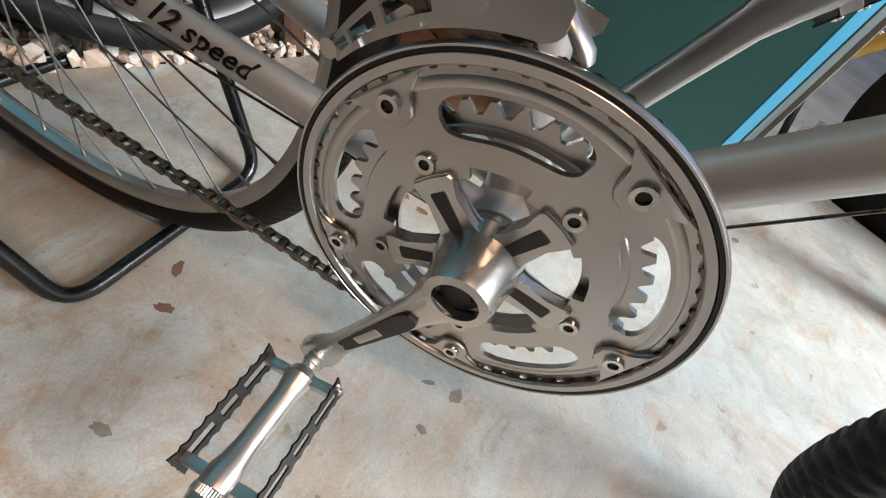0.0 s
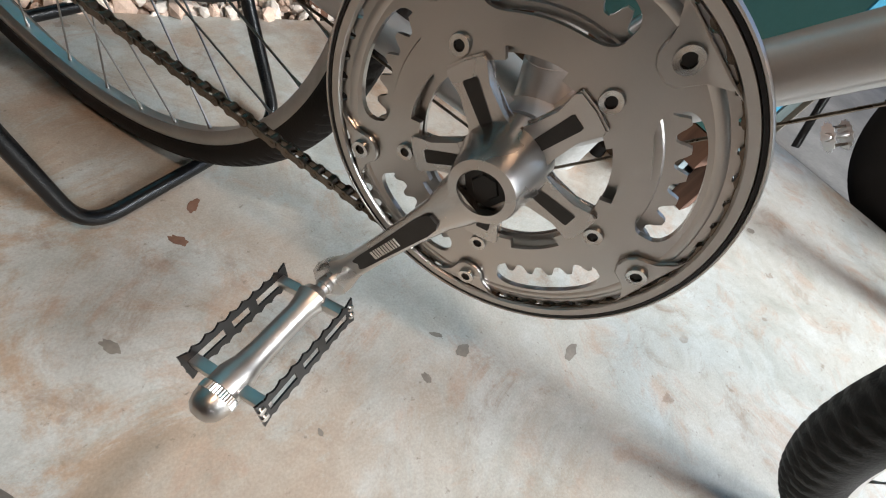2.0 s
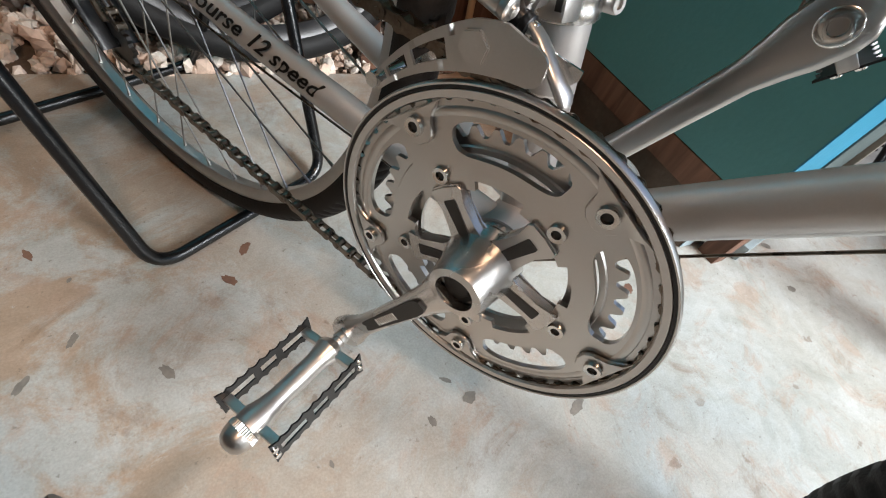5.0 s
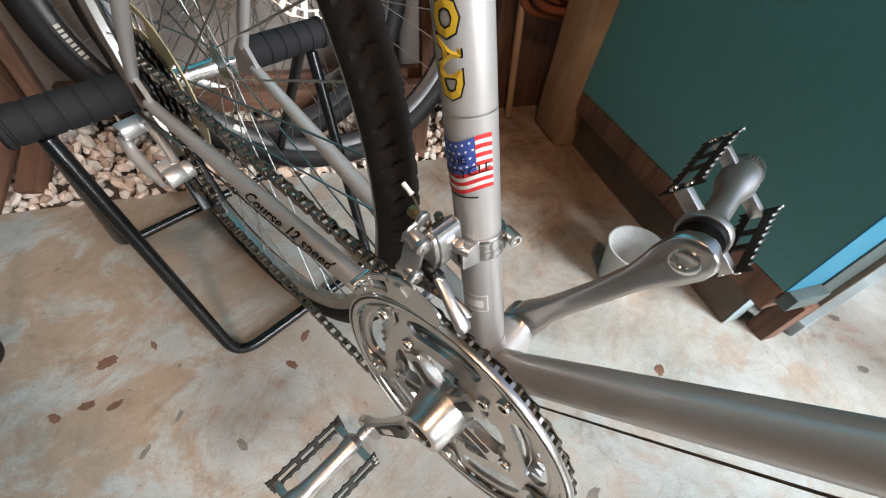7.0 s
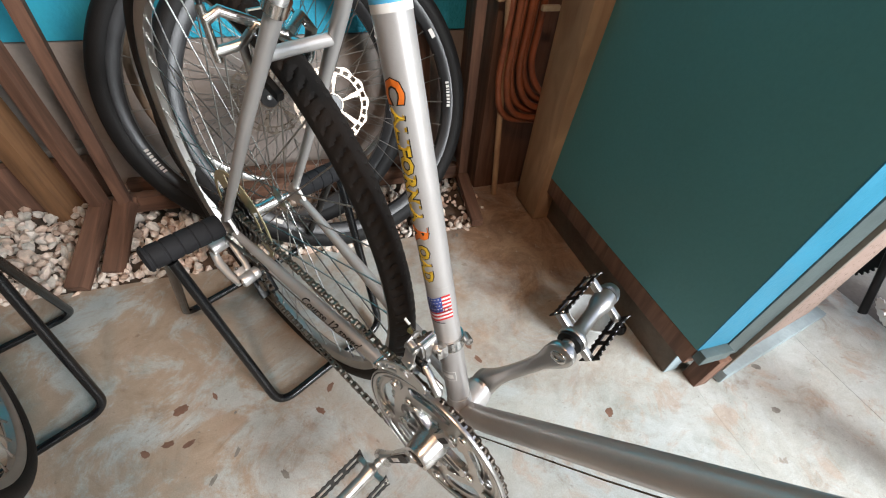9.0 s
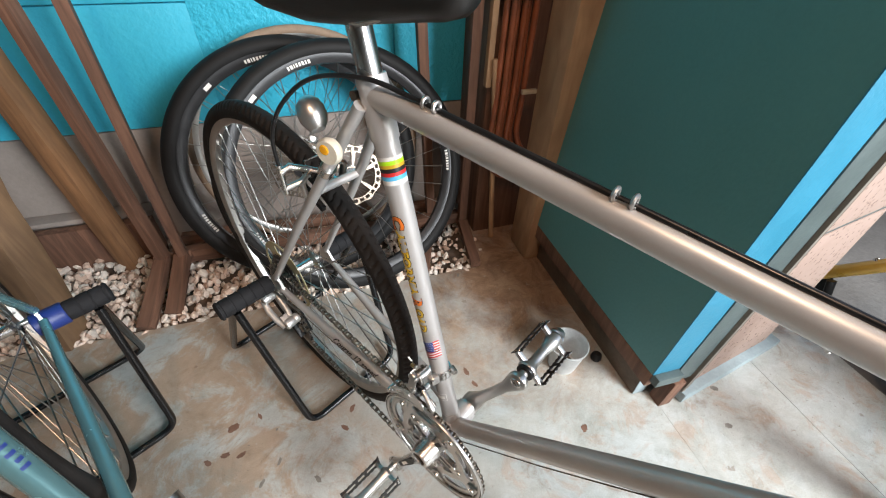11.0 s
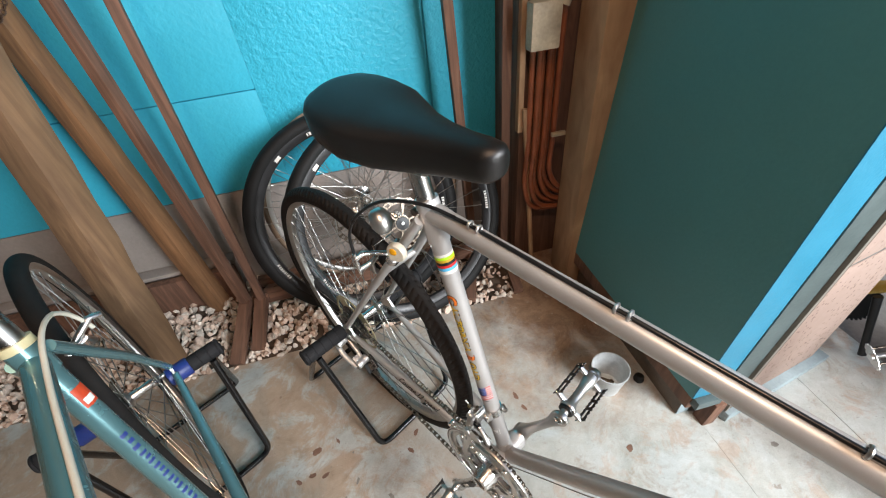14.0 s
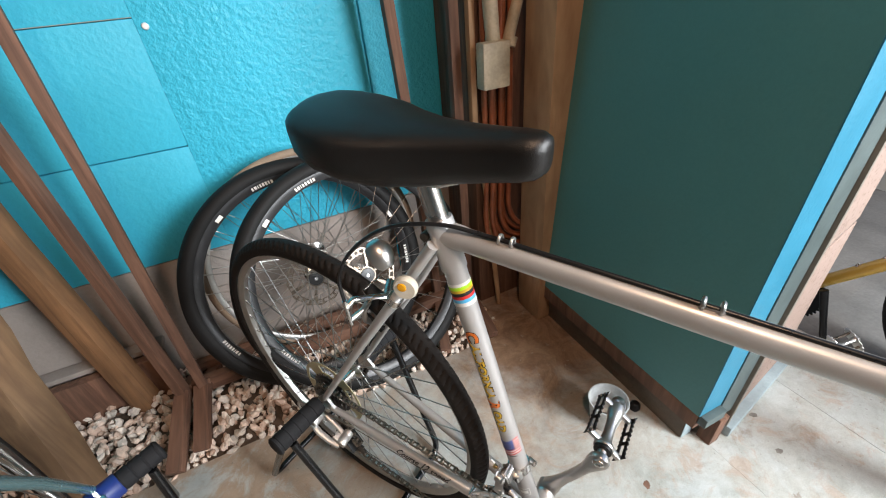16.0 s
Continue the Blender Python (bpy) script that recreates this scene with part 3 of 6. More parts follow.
def stains():
    """Flat irregular spots on the floor: place along and into the wall's direction, size, brown or grey."""
    rng = random.Random(21)
    for s, v, r, grey in ((-0.177, 0.220, 0.008, 0), (-0.199, 0.177, 0.008, 0), (-0.026, -0.058, 0.005, 1), (0.026, -0.049, 0.008, 1), (0.153, -0.105, 0.009, 1), (-0.137, -0.061, 0.003, 1), (-0.268, 0.081, 0.007, 1), (0.007, -0.021, 0.005, 1), (-0.449, 0.249, 0.012, 0), (-0.463, 0.188, 0.008, 0), (-0.429, 0.179, 0.008, 0), (-0.498, 0.181, 0.007, 0), (-0.391, 0.261, 0.006, 0), (-0.353, 0.217, 0.003, 1), (-0.347, 0.141, 0.006, 1), (0.127, 0.239, 0.009, 0), (0.136, 0.200, 0.008, 0), (0.220, 0.590, 0.006, 1), (-0.383, 0.105, 0.006, 1), (0.350, 0.018, 0.009, 0), (0.738, 0.015, 0.009, 1), (0.695, -0.076, 0.008, 1)):
        bm = bmesh.new()
        turn, long = rng.uniform(0, 6.28), rng.uniform(1.1, 1.6)
        pts = []
        for k in range(18):
            a = 2 * math.pi * k / 18
            q = r * rng.uniform(0.75, 1.15)
            x, y = q * long * math.cos(a), q / long * math.sin(a)
            pts.append(bm.verts.new((s + x * math.cos(turn) - y * math.sin(turn), v + x * math.sin(turn) + y * math.cos(turn), 0.0003)))
        bm.faces.new(pts)
        part("stain", bm, "stain_grey" if grey else "stain_brown", FLOOR, "", False)


stains()


def gravel():
    rng = random.Random(7)
    vs, fs = [], []
    ico = bmesh.new()
    bmesh.ops.create_icosphere(ico, subdivisions=1, radius=1)
    base = [v.co.copy() for v in ico.verts]
    faces = [[v.index for v in f.verts] for f in ico.faces]
    ico.free()
    for layer, count in ((0, 2500), (1, 2100)):
        for _ in range(count):
            s, v = min(rng.uniform(-2.3, 0.45), rng.uniform(-0.2, 0.29) if rng.random() < 0.97 else 0.34), rng.uniform(EDGE - 0.002, BACK - 0.012)
            size = rng.uniform(0.008, 0.0165) * (0.8 if s > -0.1 else 1.0)
            z0 = (-0.008 if layer == 0 else 0.009) + rng.uniform(-0.004, 0.006) + 0.03 * max(0, (v - 0.75))
            rot = Euler((rng.uniform(0, 6), rng.uniform(0, 6), rng.uniform(0, 6))).to_matrix()
            sx, sy, sz = rng.uniform(0.85, 1.5), rng.uniform(0.7, 1.1), rng.uniform(0.5, 0.8)
            k = len(vs)
            c = WALL @ Vector((s, v, z0))
            for b in base:
                q = Vector((b.x * sx, b.y * sy, b.z * sz)) * size * rng.uniform(0.78, 1.18)
                vs.append(c + rot @ q)
            fs += [[i + k for i in f] for f in faces]
    me = bpy.data.meshes.new("gravel")
    me.from_pydata(vs, [], fs)
    me.materials.append(M["gravel"])
    return tagged(new("gravel", me), "pale pinkish and white limestone gravel along the wall", "gravel", "", "stuff")


gravel()


def wall_plug():
    t = thing("wall_plug", WALL @ pose(-0.388, BACK - 0.0006, 1.012), "small white plastic plug in the turquoise wall", "plug")
    bm = bmesh.new()
    lathe(bm, [(0, -0.006), (0.006, -0.005), (0.008, -0.002), (0.008, 0.001), (0, 0.001)], (0, 0, 0), (0, 1, 0), 14)
    part("plug_head", bm, "white", t)


wall_plug()


def log(name, base, top, r0, r1, material, label):
    bm = bmesh.new()
    b, t = Vector(base), Vector(top)
    n = 26
    rng = random.Random(name + str(r0))
    pts, radii = [], []
    for i in range(n):
        f = i / (n - 1)
        pts.append(b.lerp(t, f) + Vector((rng.uniform(-1, 1), rng.uniform(-1, 1), 0)) * 0.0025)
        radii.append((r0 + (r1 - r0) * f) * rng.uniform(0.97, 1.03))
    d = (t - b).normalized()
    u = (WALL.to_3x3() @ Vector((1, 0, 0)))
    u = (u - d * u.dot(d)).normalized()
    w = d.cross(u)
    rings = []
    k = 20
    dents = [rng.uniform(-0.05, 0.03) for _ in range(k)]
    for p, r in zip(pts, radii):
        ring = []
        for j in range(k):
            a = 2 * math.pi * (j + 0.5) / k + 0.35
            ca, sa = math.cos(a), math.sin(a)
            q = r * (1 + 0.4 * dents[j] + rng.uniform(-0.012, 0.012)) / max((abs(ca) ** 7 + abs(sa) ** 7) ** (1 / 7), 0.1)
            ring.append(bm.verts.new(p + u * (q * math.cos(a - 0.35)) + w * (q * math.sin(a - 0.35))))
        rings.append(ring)
    for p, q in zip(rings, rings[1:]):
        for j in range(k):
            bm.faces.new((p[j], p[(j + 1) % k], q[(j + 1) % k], q[j]))
    bm.faces.new(rings[0][::-1])
    bm.faces.new(rings[-1])
    return tagged(part(name, bm, material), label, "post")


def batten(name, a, b, w, t, material, parent=None, label="", turn=0.0):
    """A squared timber from a to b."""
    a, b = Vector(a), Vector(b)
    q = (b - a).to_track_quat("Z", "Y").to_matrix().to_4x4()
    bm = bmesh.new()
    box(bm, (0, 0, (b - a).length / 2), (w, t, (b - a).length), None, 0.002)
    return part(name, bm, material, parent, label, True, Matrix.Translation(a) @ q @ pose(0, 0, 0, 0, 0, turn))


log("timber_post", wp(-0.905, 0.640, -0.012), wp(-0.755, 0.95, 2.6), 0.044, 0.041, "grey_wood", "stout weathered squared timber post leaning to the wall")
log("timber_post", wp(-0.795, 0.920, -0.012), wp(-0.93, 0.90, 2.6), 0.031, 0.030, "post_wood", "brown weathered timber post close to the turquoise wall")


def hanging_chain():
    t = thing("hanging_chain", WALL, "rusty link chain looped round the timber post", "chain")
    n = 44
    ring = []
    for i in range(n):
        a = 2 * math.pi * i / n
        ring.append(Vector((-0.850 + 0.050 * math.cos(a), 0.912 + 0.050 * math.sin(a), 1.06 + 0.070 * math.sin(a))))
    for i in range(n):
        p, q = ring[i], ring[(i + 1) % n]
        d = (q - p).normalized()
        side = d.cross(Vector((0, 0, 1))).normalized() if i % 2 else d.cross(d.cross(Vector((0, 0, 1)))).normalized()
        mid = (p + q) / 2
        pts = [mid + d * (0.0062 * math.cos(k * math.pi / 4)) + side * (0.0040 * math.sin(k * math.pi / 4)) for k in range(9)]
        bm = bmesh.new()
        sweep(bm, pts, 0.0016, 6)
        part("link", bm, "rust", t)
    return t


hanging_chain()


def wheel_rack():
    t = thing("wheel_rack", WALL, "dark red-brown timber wheel rack standing on gravel", "rack")
    for s, s1 in ((-0.655, -0.692), (-0.604, -0.560)):
        batten("upright", (s, 0.80, 0.07), (s1, 0.81, 1.45), 0.034, 0.026, "rack_wood", t)
    batten("foot", (-0.698, 0.605, 0.016), (-0.656, 0.800, 0.100), 0.040, 0.030, "rack_wood", t)
    batten("foot", (-0.632, 0.640, 0.016), (-0.604, 0.800, 0.100), 0.040, 0.030, "rack_wood", t)
    batten("strut", (-0.656, 0.815, 0.09), (-0.650, 0.950, 0.02), 0.036, 0.026, "rack_wood", t)
    batten("strut", (-0.604, 0.815, 0.09), (-0.590, 0.950, 0.02), 0.036, 0.026, "rack_wood", t)
    batten("rail", (-0.640, 0.835, 0.075), (0.300, 0.845, 0.045), 0.030, 0.045, "rack_wood", t)
    batten("rail", (-0.640, 0.945, 0.055), (0.300, 0.935, 0.045), 0.026, 0.040, "rack_wood", t)
    for s, v, s1 in ((0.203, 0.87, 0.118), (0.310, 0.825, 0.312)):
        batten("upright", (s, v, 0.015), (s1, v, 1.9), 0.030, 0.028, "rack_wood", t)
    batten("foot", (0.112, 0.622, 0.016), (0.198, 0.855, 0.04), 0.034, 0.026, "rack_wood", t)
    batten("foot", (0.288, 0.608, 0.016), (0.310, 0.810, 0.04), 0.034, 0.026, "rack_wood", t)
    return t


wheel_rack()


def conduits():
    t = thing("conduit_bundle", WALL, "bundle of rust-orange conduits running down the corner", "pipe")
    for k in range(6):
        s = 0.366 + 0.0150 * k
        v = 0.762 - 0.014 * (k % 2)
        bm = bmesh.new()
        sweep(bm, fillet([(s, v, 2.6), (s, v, 0.50), (s - 0.012, v - 0.008, 0.36 + 0.008 * k), (s + 0.012 + 0.006 * k, v - 0.012, 0.262 + 0.012 * k), (0.520, v - 0.018, 0.246 + 0.014 * k)], 0.05, 6), 0.0085, 10)
        part("conduit", bm, "pipe", t)
    bm = bmesh.new()
    box(bm, (0.448, 0.728, 0.540), (0.046, 0.012, 0.013), None, 0.003)
    part("pipe_clamp", bm, "old_plastic", t, "pale pipe clamp")
    bm = bmesh.new()
    box(bm, (0.345, 0.790, 1.57), (0.018, 0.024, 2.06), None, 0.004)
    part("backing_strip", bm, "board", t, "narrow pale timber strip")
    bm = bmesh.new()
    rod(bm, (0.402, 0.752, 0.0), (0.352, 0.768, 0.62), 0.0090, 0.0080, 10)
    part("loose_stick", bm, "board", t, "pale stick standing against the conduits")
    bm = bmesh.new()
    box(bm, (0.372, 0.722, 0.850), (0.080, 0.040, 0.112), None, 0.006)
    bx = part("junction_box", bm, "old_plastic", t, "stained cream junction box")
    bm = bmesh.new()
    sweep(bm, [(0.380, 0.735, 0.905), (0.372, 0.738, 1.02), (0.350, 0.745, 1.20)], 0.019, 12)
    sweep(bm, [(0.425, 0.735, 0.900), (0.455, 0.738, 0.99), (0.505, 0.745, 1.20)], 0.015, 12)
    sweep(bm, [(0.424, 0.732, 0.888), (0.432, 0.733, 0.910)], 0.019, 12)
    part("conduit_elbow", bm, "old_plastic", t)
    return t


conduits()


def cup():
    t = thing("metal_cup", pose(0.031, 0.431, 0), "small open galvanised metal cup standing on the floor", "cup")
    bm = bmesh.new()
    lathe(bm, [(0, 0), (0.036, 0), (0.037, 0.002), (0.0495, 0.088), (0.0515, 0.090), (0.0515, 0.092), (0.0485, 0.092), (0.0360, 0.006), (0, 0.005)], (0, 0, 0), (0, 0, 1), 36)
    part("cup_body", bm, "galv", t)
    bm = bmesh.new()
    for a in range(5):
        sweep(bm, [(0.012 * math.cos(a * 1.3), 0.012 * math.sin(a * 1.3), 0.012), (0.02 * math.cos(a * 2.1 + 1), 0.02 * math.sin(a * 2.1 + 1), 0.016)], 0.005, 8)
    part("loose_bolts", bm, "steel", t, "a few oily bolts")
    k = thing("rubber_foot", pose(0.092, 0.510, 0), "small black rubber stopper lying by the sill", "stopper")
    bm = bmesh.new()
    lathe(bm, [(0, 0.0), (0.013, 0.0), (0.015, 0.006), (0.013, 0.018), (0.008, 0.024), (0, 0.025)], (0, 0, 0), (0, 0, 1), 20)
    part("stopper_body", bm, "rubber", k)


cup()


# ---- bicycle wheels ----
def tyre_mesh(bm, R, rt, rim_r, style="slick", n=200):
    """The tyre's outer skin: R to the tread's crown, rt half width, rim_r the bead."""
    prof = []
    k = 23 if style == "grooved" else 15
    for i in range(k):
        a = math.radians(-128 + 256 * i / (k - 1))
        prof.append(a)
    c = R - rt
    rings = []
    for j in range(n):
        th = 2 * math.pi * j / n
        ring = []
        for i, a in enumerate(prof):
            lift = 0.0
            if style == "grooved" and abs(a) < 1.1:
                lift = -0.0026 if (math.sin(th * 150 + 3.4 * abs(a) + (1.5 if a > 0 else 0)) > 0.62 and abs(a) > 0.28) else 0.0
            if style == "knobby" and abs(a) < 1.15:
                lift = 0.0022 if math.sin(th * 130 + (math.pi if (i // 2) % 2 else 0)) > -0.2 else 0.0
            r = c + (rt + lift) * math.cos(a)
            ring.append(bm.verts.new((r * math.cos(th), (rt + lift) * math.sin(a), r * math.sin(th))))
        rings.append(ring)
    for j in range(n):
        a, b = rings[j], rings[(j + 1) % n]
        for i in range(k - 1):
            bm.faces.new((a[i], b[i], b[i + 1], a[i + 1]))
        bm.faces.new((a[k - 1], b[k - 1], b[0], a[0]))
    return bm


def add_wheel(parent, m, R, rt, tyre="rubber", rim="rim_alu", style="slick", spokes=36, hub_w=0.055, flange=0.021, deep=0.014, disc=False, sub=True, n=200, name="wheel", tyre_label="", rim_label=""):
    """A wheel in the x-z plane of the pose m: rim, tyre, hub, spokes."""
    c = R - rt
    rb = c - rt * 0.55
    bm = bmesh.new()
    w = rt * 0.72
    lathe(bm, [(rb, -w), (rb + 0.006, -w), (rb + 0.006, w), (rb, w), (rb - deep * 0.55, w * 0.86), (rb - deep, w * 0.45), (rb - deep, -w * 0.45), (rb - deep * 0.55, -w * 0.86)], n=96, close=True)
    holder = part(name if sub else "rim", bm, rim, parent, rim_label, True, m)
    top = holder if sub else parent
    mm = I4 if sub else m
    bm = bmesh.new()
    part("tyre", tyre_mesh(bm, R, rt, rb, style, n), tyre, top, tyre_label, True, mm)
    bm = bmesh.new()
    h = hub_w / 2
    lathe(bm, [(0, -h - 0.016), (0.0048, -h - 0.016), (0.0048, -h - 0.004), (0.011, -h - 0.003), (flange, -h), (flange, -h + 0.003), (0.010, -h + 0.009), (0.0085, 0), (0.010, h - 0.009), (flange, h - 0.003), (flange, h), (0.011, h + 0.003), (0.0048, h + 0.004), (0.0048, h + 0.016), (0, h + 0.016)], n=28)
    part("hub", bm, "alu", top, "", True, mm)
    # four spoke shapes (two sides, two ways), turned about the axle
    half = spokes // 4
    first = {}
    for k in range(4):
        side = -1 if k < 2 else 1
        cross = math.radians(62) * (1 if k % 2 else -1)
        bm = bmesh.new()
        sweep(bm, [((flange - 0.003) * math.cos(cross), side * h, (flange - 0.003) * math.sin(cross)), ((rb - deep - 0.012), side * 0.002, 0), (rb - deep, side * 0.001, 0)], 0.00105, 6, radii=[0.00105, 0.00105, 0.0021])
        off = 2 * math.pi * k / (4 * half)
        o = part("spoke", bm, "spoke", top, "", True, mm @ Matrix.Rotation(-off, 4, "Y"))
        for q in range(1, half):
            share("spoke", o, mm @ Matrix.Rotation(-off - 2 * math.pi * q / half, 4, "Y"), top)
    if disc:
        bm = bmesh.new()
        wave = lambda a: 0.080 + 0.0022 * math.sin(a * 12)
        polar_plate(bm, [0.019, 0.024, 0.064, 0.067, 0.0765, wave], 144, lambda i, a: True if i in (0, 2, 4) else (i == 3 and (a * 144 / (2 * math.pi)) % 6 > 3.5) or (i == 1 and (a * 6 / (2 * math.pi)) % 1 > 0.82), -h - 0.012, -h - 0.010)
        part("brake_disc", bm, "steel", top, "slotted steel brake disc", False, mm)
        bm = bmesh.new()
        lathe(bm, [(0.006, -h - 0.0145), (0.020, -h - 0.0140), (0.0215, -h - 0.012), (0.0215, -h - 0.008), (0.006, -h - 0.008)], n=28, close=True)
        part("disc_carrier", bm, "black_metal", top, "black hub carrier of the disc", True, mm)
    return holder


def print_bars(parent, m, R, y, words, start, size, material="white"):
    """Unreadable lettering round a wheel: short bars along an arc."""
    a = start
    for w in words:
        bm = bmesh.new()
        n = 4
        for q in range(n):
            a0, a1 = a + w * q / n, a + w * (q + 1) / n
            v = [bm.verts.new((r * math.cos(t), y, r * math.sin(t))) for r, t in ((R - size / 2, a0), (R + size / 2, a0), (R + size / 2, a1), (R - size / 2, a1))]
            bm.faces.new(v)
        part("print_bar", bm, material, parent, "", False, m)
        a += w + 0.010


# ---- the silver bicycle ----
BIKE = thing("silver_road_bicycle", pose(0, 0, 0.27), "silver painted steel road bicycle held upright by a rear stand", "bicycle")
AXLE = Vector((-0.438, 0.0, 0.079))
SEAT_DIR = Vector((-0.262, 0, 1.0)).normalized()
LUG = SEAT_DIR * 0.556
DOWN_FOOT, DOWN_DIR = Vector((0, -0.0035, -0.004)), Vector((0.404, -0.008, 0.417)).normalized()
HEAD_LO, HEAD_HI = Vector((0.452, 0, 0.428)), Vector((0.425, 0, 0.540))


def top_z(x):
    """Height of the top tube's axis."""
    return 0.526 - 0.058 * (x + 0.057)



def main_frame(b, paint):
    def tube(name, a, c, r, r2=None, label=""):
        bm = bmesh.new()
        rod(bm, a, c, r, r2, 28)
        return part(name, bm, paint, b, label)
    seat = tube("seat_tube", Vector((0, 0, 0)), LUG, 0.0145)
    toptube = tube("top_tube", (-0.139, 0, top_z(-0.139)), (0.434, 0, top_z(0.434)), 0.0140)
    down = tube("down_tube", DOWN_FOOT, DOWN_FOOT + DOWN_DIR * 0.638, 0.0146)
    tube("head_tube", HEAD_LO, HEAD_HI, 0.0175)
    bm = bmesh.new()
    lathe(bm, [(0.017, -0.034), (0.0205, -0.034), (0.0205, 0.034), (0.017, 0.034)], n=32, close=True)
    part("bottom_bracket_shell", bm, paint, b)
    for s in (-1, 1):
        bm = bmesh.new()
        lathe(bm, [(0, 0.046 * s), (0.0085, 0.046 * s), (0.0085, 0.040 * s), (0.019, 0.039 * s), (0.019, 0.034 * s), (0.0, 0.033 * s)], n=28)
        part("bearing_cup", bm, "alu", b)
    # lugs: short sleeves at the joints
    bm = bmesh.new()
    up = SEAT_DIR
    rod(bm, up * 0.502, up * 0.560, 0.0163, 0.0163, 28)
    rod(bm, up * 0.556, up * 0.568, 0.0172, 0.0165, 28)
    sweep(bm, [(x, 0, top_z(x)) for x in (-0.139, -0.116, -0.102)], 0.0153, 28, radii=[0.0155, 0.0152, 0.0138])
    part("seat_lug", bm, paint, b)
    bm = bmesh.new()
    rod(bm, DOWN_FOOT + DOWN_DIR * 0.004, DOWN_FOOT + DOWN_DIR * 0.042, 0.0164, 0.0149, 28)
    rod(bm, SEAT_DIR * 0.004, SEAT_DIR * 0.036, 0.0165, 0.0150, 28)
    part("bottom_lug", bm, paint, b)
    # stays
    for side in (-1, 1):
        bm = bmesh.new()
        p = [(-0.012, side * 0.020, 0.002), (-0.06, side * 0.026, 0.010), (-0.20, side * 0.040, 0.034), (AXLE.x + 0.025, side * 0.060, AXLE.z - 0.003)]
        sweep(bm, p, 0.01, 20, radii=[0.0115, 0.0115, 0.0100, 0.0062])
        part("chainstay", bm, paint, b)
        bm = bmesh.new()
        p = [(AXLE.x + 0.010, side * 0.060, AXLE.z + 0.018), (-0.285, side * 0.045, 0.310), (-0.215, side * 0.034, 0.412), (-0.143, side * 0.017, 0.522)]
        sweep(bm, p, 0.0075, 18, radii=[0.0062, 0.0072, 0.0075, 0.0075])
        part("seatstay", bm, paint, b)
        bm = bmesh.new()
        prism(bm, [(AXLE.x - 0.016, AXLE.z - 0.022), (AXLE.x + 0.030, AXLE.z - 0.010), (AXLE.x + 0.034, AXLE.z + 0.002), (AXLE.x + 0.014, AXLE.z + 0.026), (AXLE.x + 0.004, AXLE.z + 0.024), (AXLE.x - 0.014, AXLE.z + 0.004)], side * 0.0595 - 0.0025, side * 0.0595 + 0.0025)
        part("dropout", bm, "alu_dull", b)
    bm = bmesh.new()
    rod(bm, (-0.236, -0.036, 0.382), (-0.236, 0.036, 0.382), 0.0062, None, 14)
    part("brake_bridge", bm, paint, b)
    bm = bmesh.new()
    rod(bm, (-0.075, -0.024, 0.012), (-0.075, 0.024, 0.012), 0.0055, None, 14)
    part("chainstay_bridge", bm, paint, b)
    # seat post with clamp bolt
    bm = bmesh.new()
    rod(bm, up * 0.557, up * 0.650, 0.0131, None, 26)
    rod(bm, up * 0.642, up * 0.668, 0.0118, 0.0100, 22)
    part("seat_post", bm, "alu", b)
    bm = bmesh.new()
    rod(bm, up * 0.545 + Vector((-0.019, -0.015, 0)), up * 0.545 + Vector((-0.019, 0.015, 0)), 0.0058, None, 14)
    part("seat_bolt", bm, "steel", b)
    # fork
    for side in (-1, 1):
        bm = bmesh.new()
        sweep(bm, [(0.458, 0.004 + side * 0.030, 0.405), (0.480, 0.012 + side * 0.038, 0.27), (0.518, 0.026 + side * 0.045, 0.12), (0.562, 0.043 + side * 0.048, 0.062)], 0.01, 16, radii=[0.0125, 0.011, 0.009, 0.0065])
        part("fork_blade", bm, paint, b)
    bm = bmesh.new()
    box(bm, (0.456, 0.003, 0.412), (0.040, 0.085, 0.026), None, 0.008)
    part("fork_crown", bm, paint, b)
    ax = (HEAD_HI - HEAD_LO).normalized()
    for p in (HEAD_LO, HEAD_HI):
        bm = bmesh.new()
        lathe(bm, [(0, -0.010), (0.020, -0.010), (0.0215, 0), (0.020, 0.010), (0, 0.010)], p, ax, 28)
        part("headset_cup", bm, "alu", b)
    return seat, toptube, down


SEAT_TUBE, TOP_TUBE, DOWN_TUBE = main_frame(BIKE, "silver")


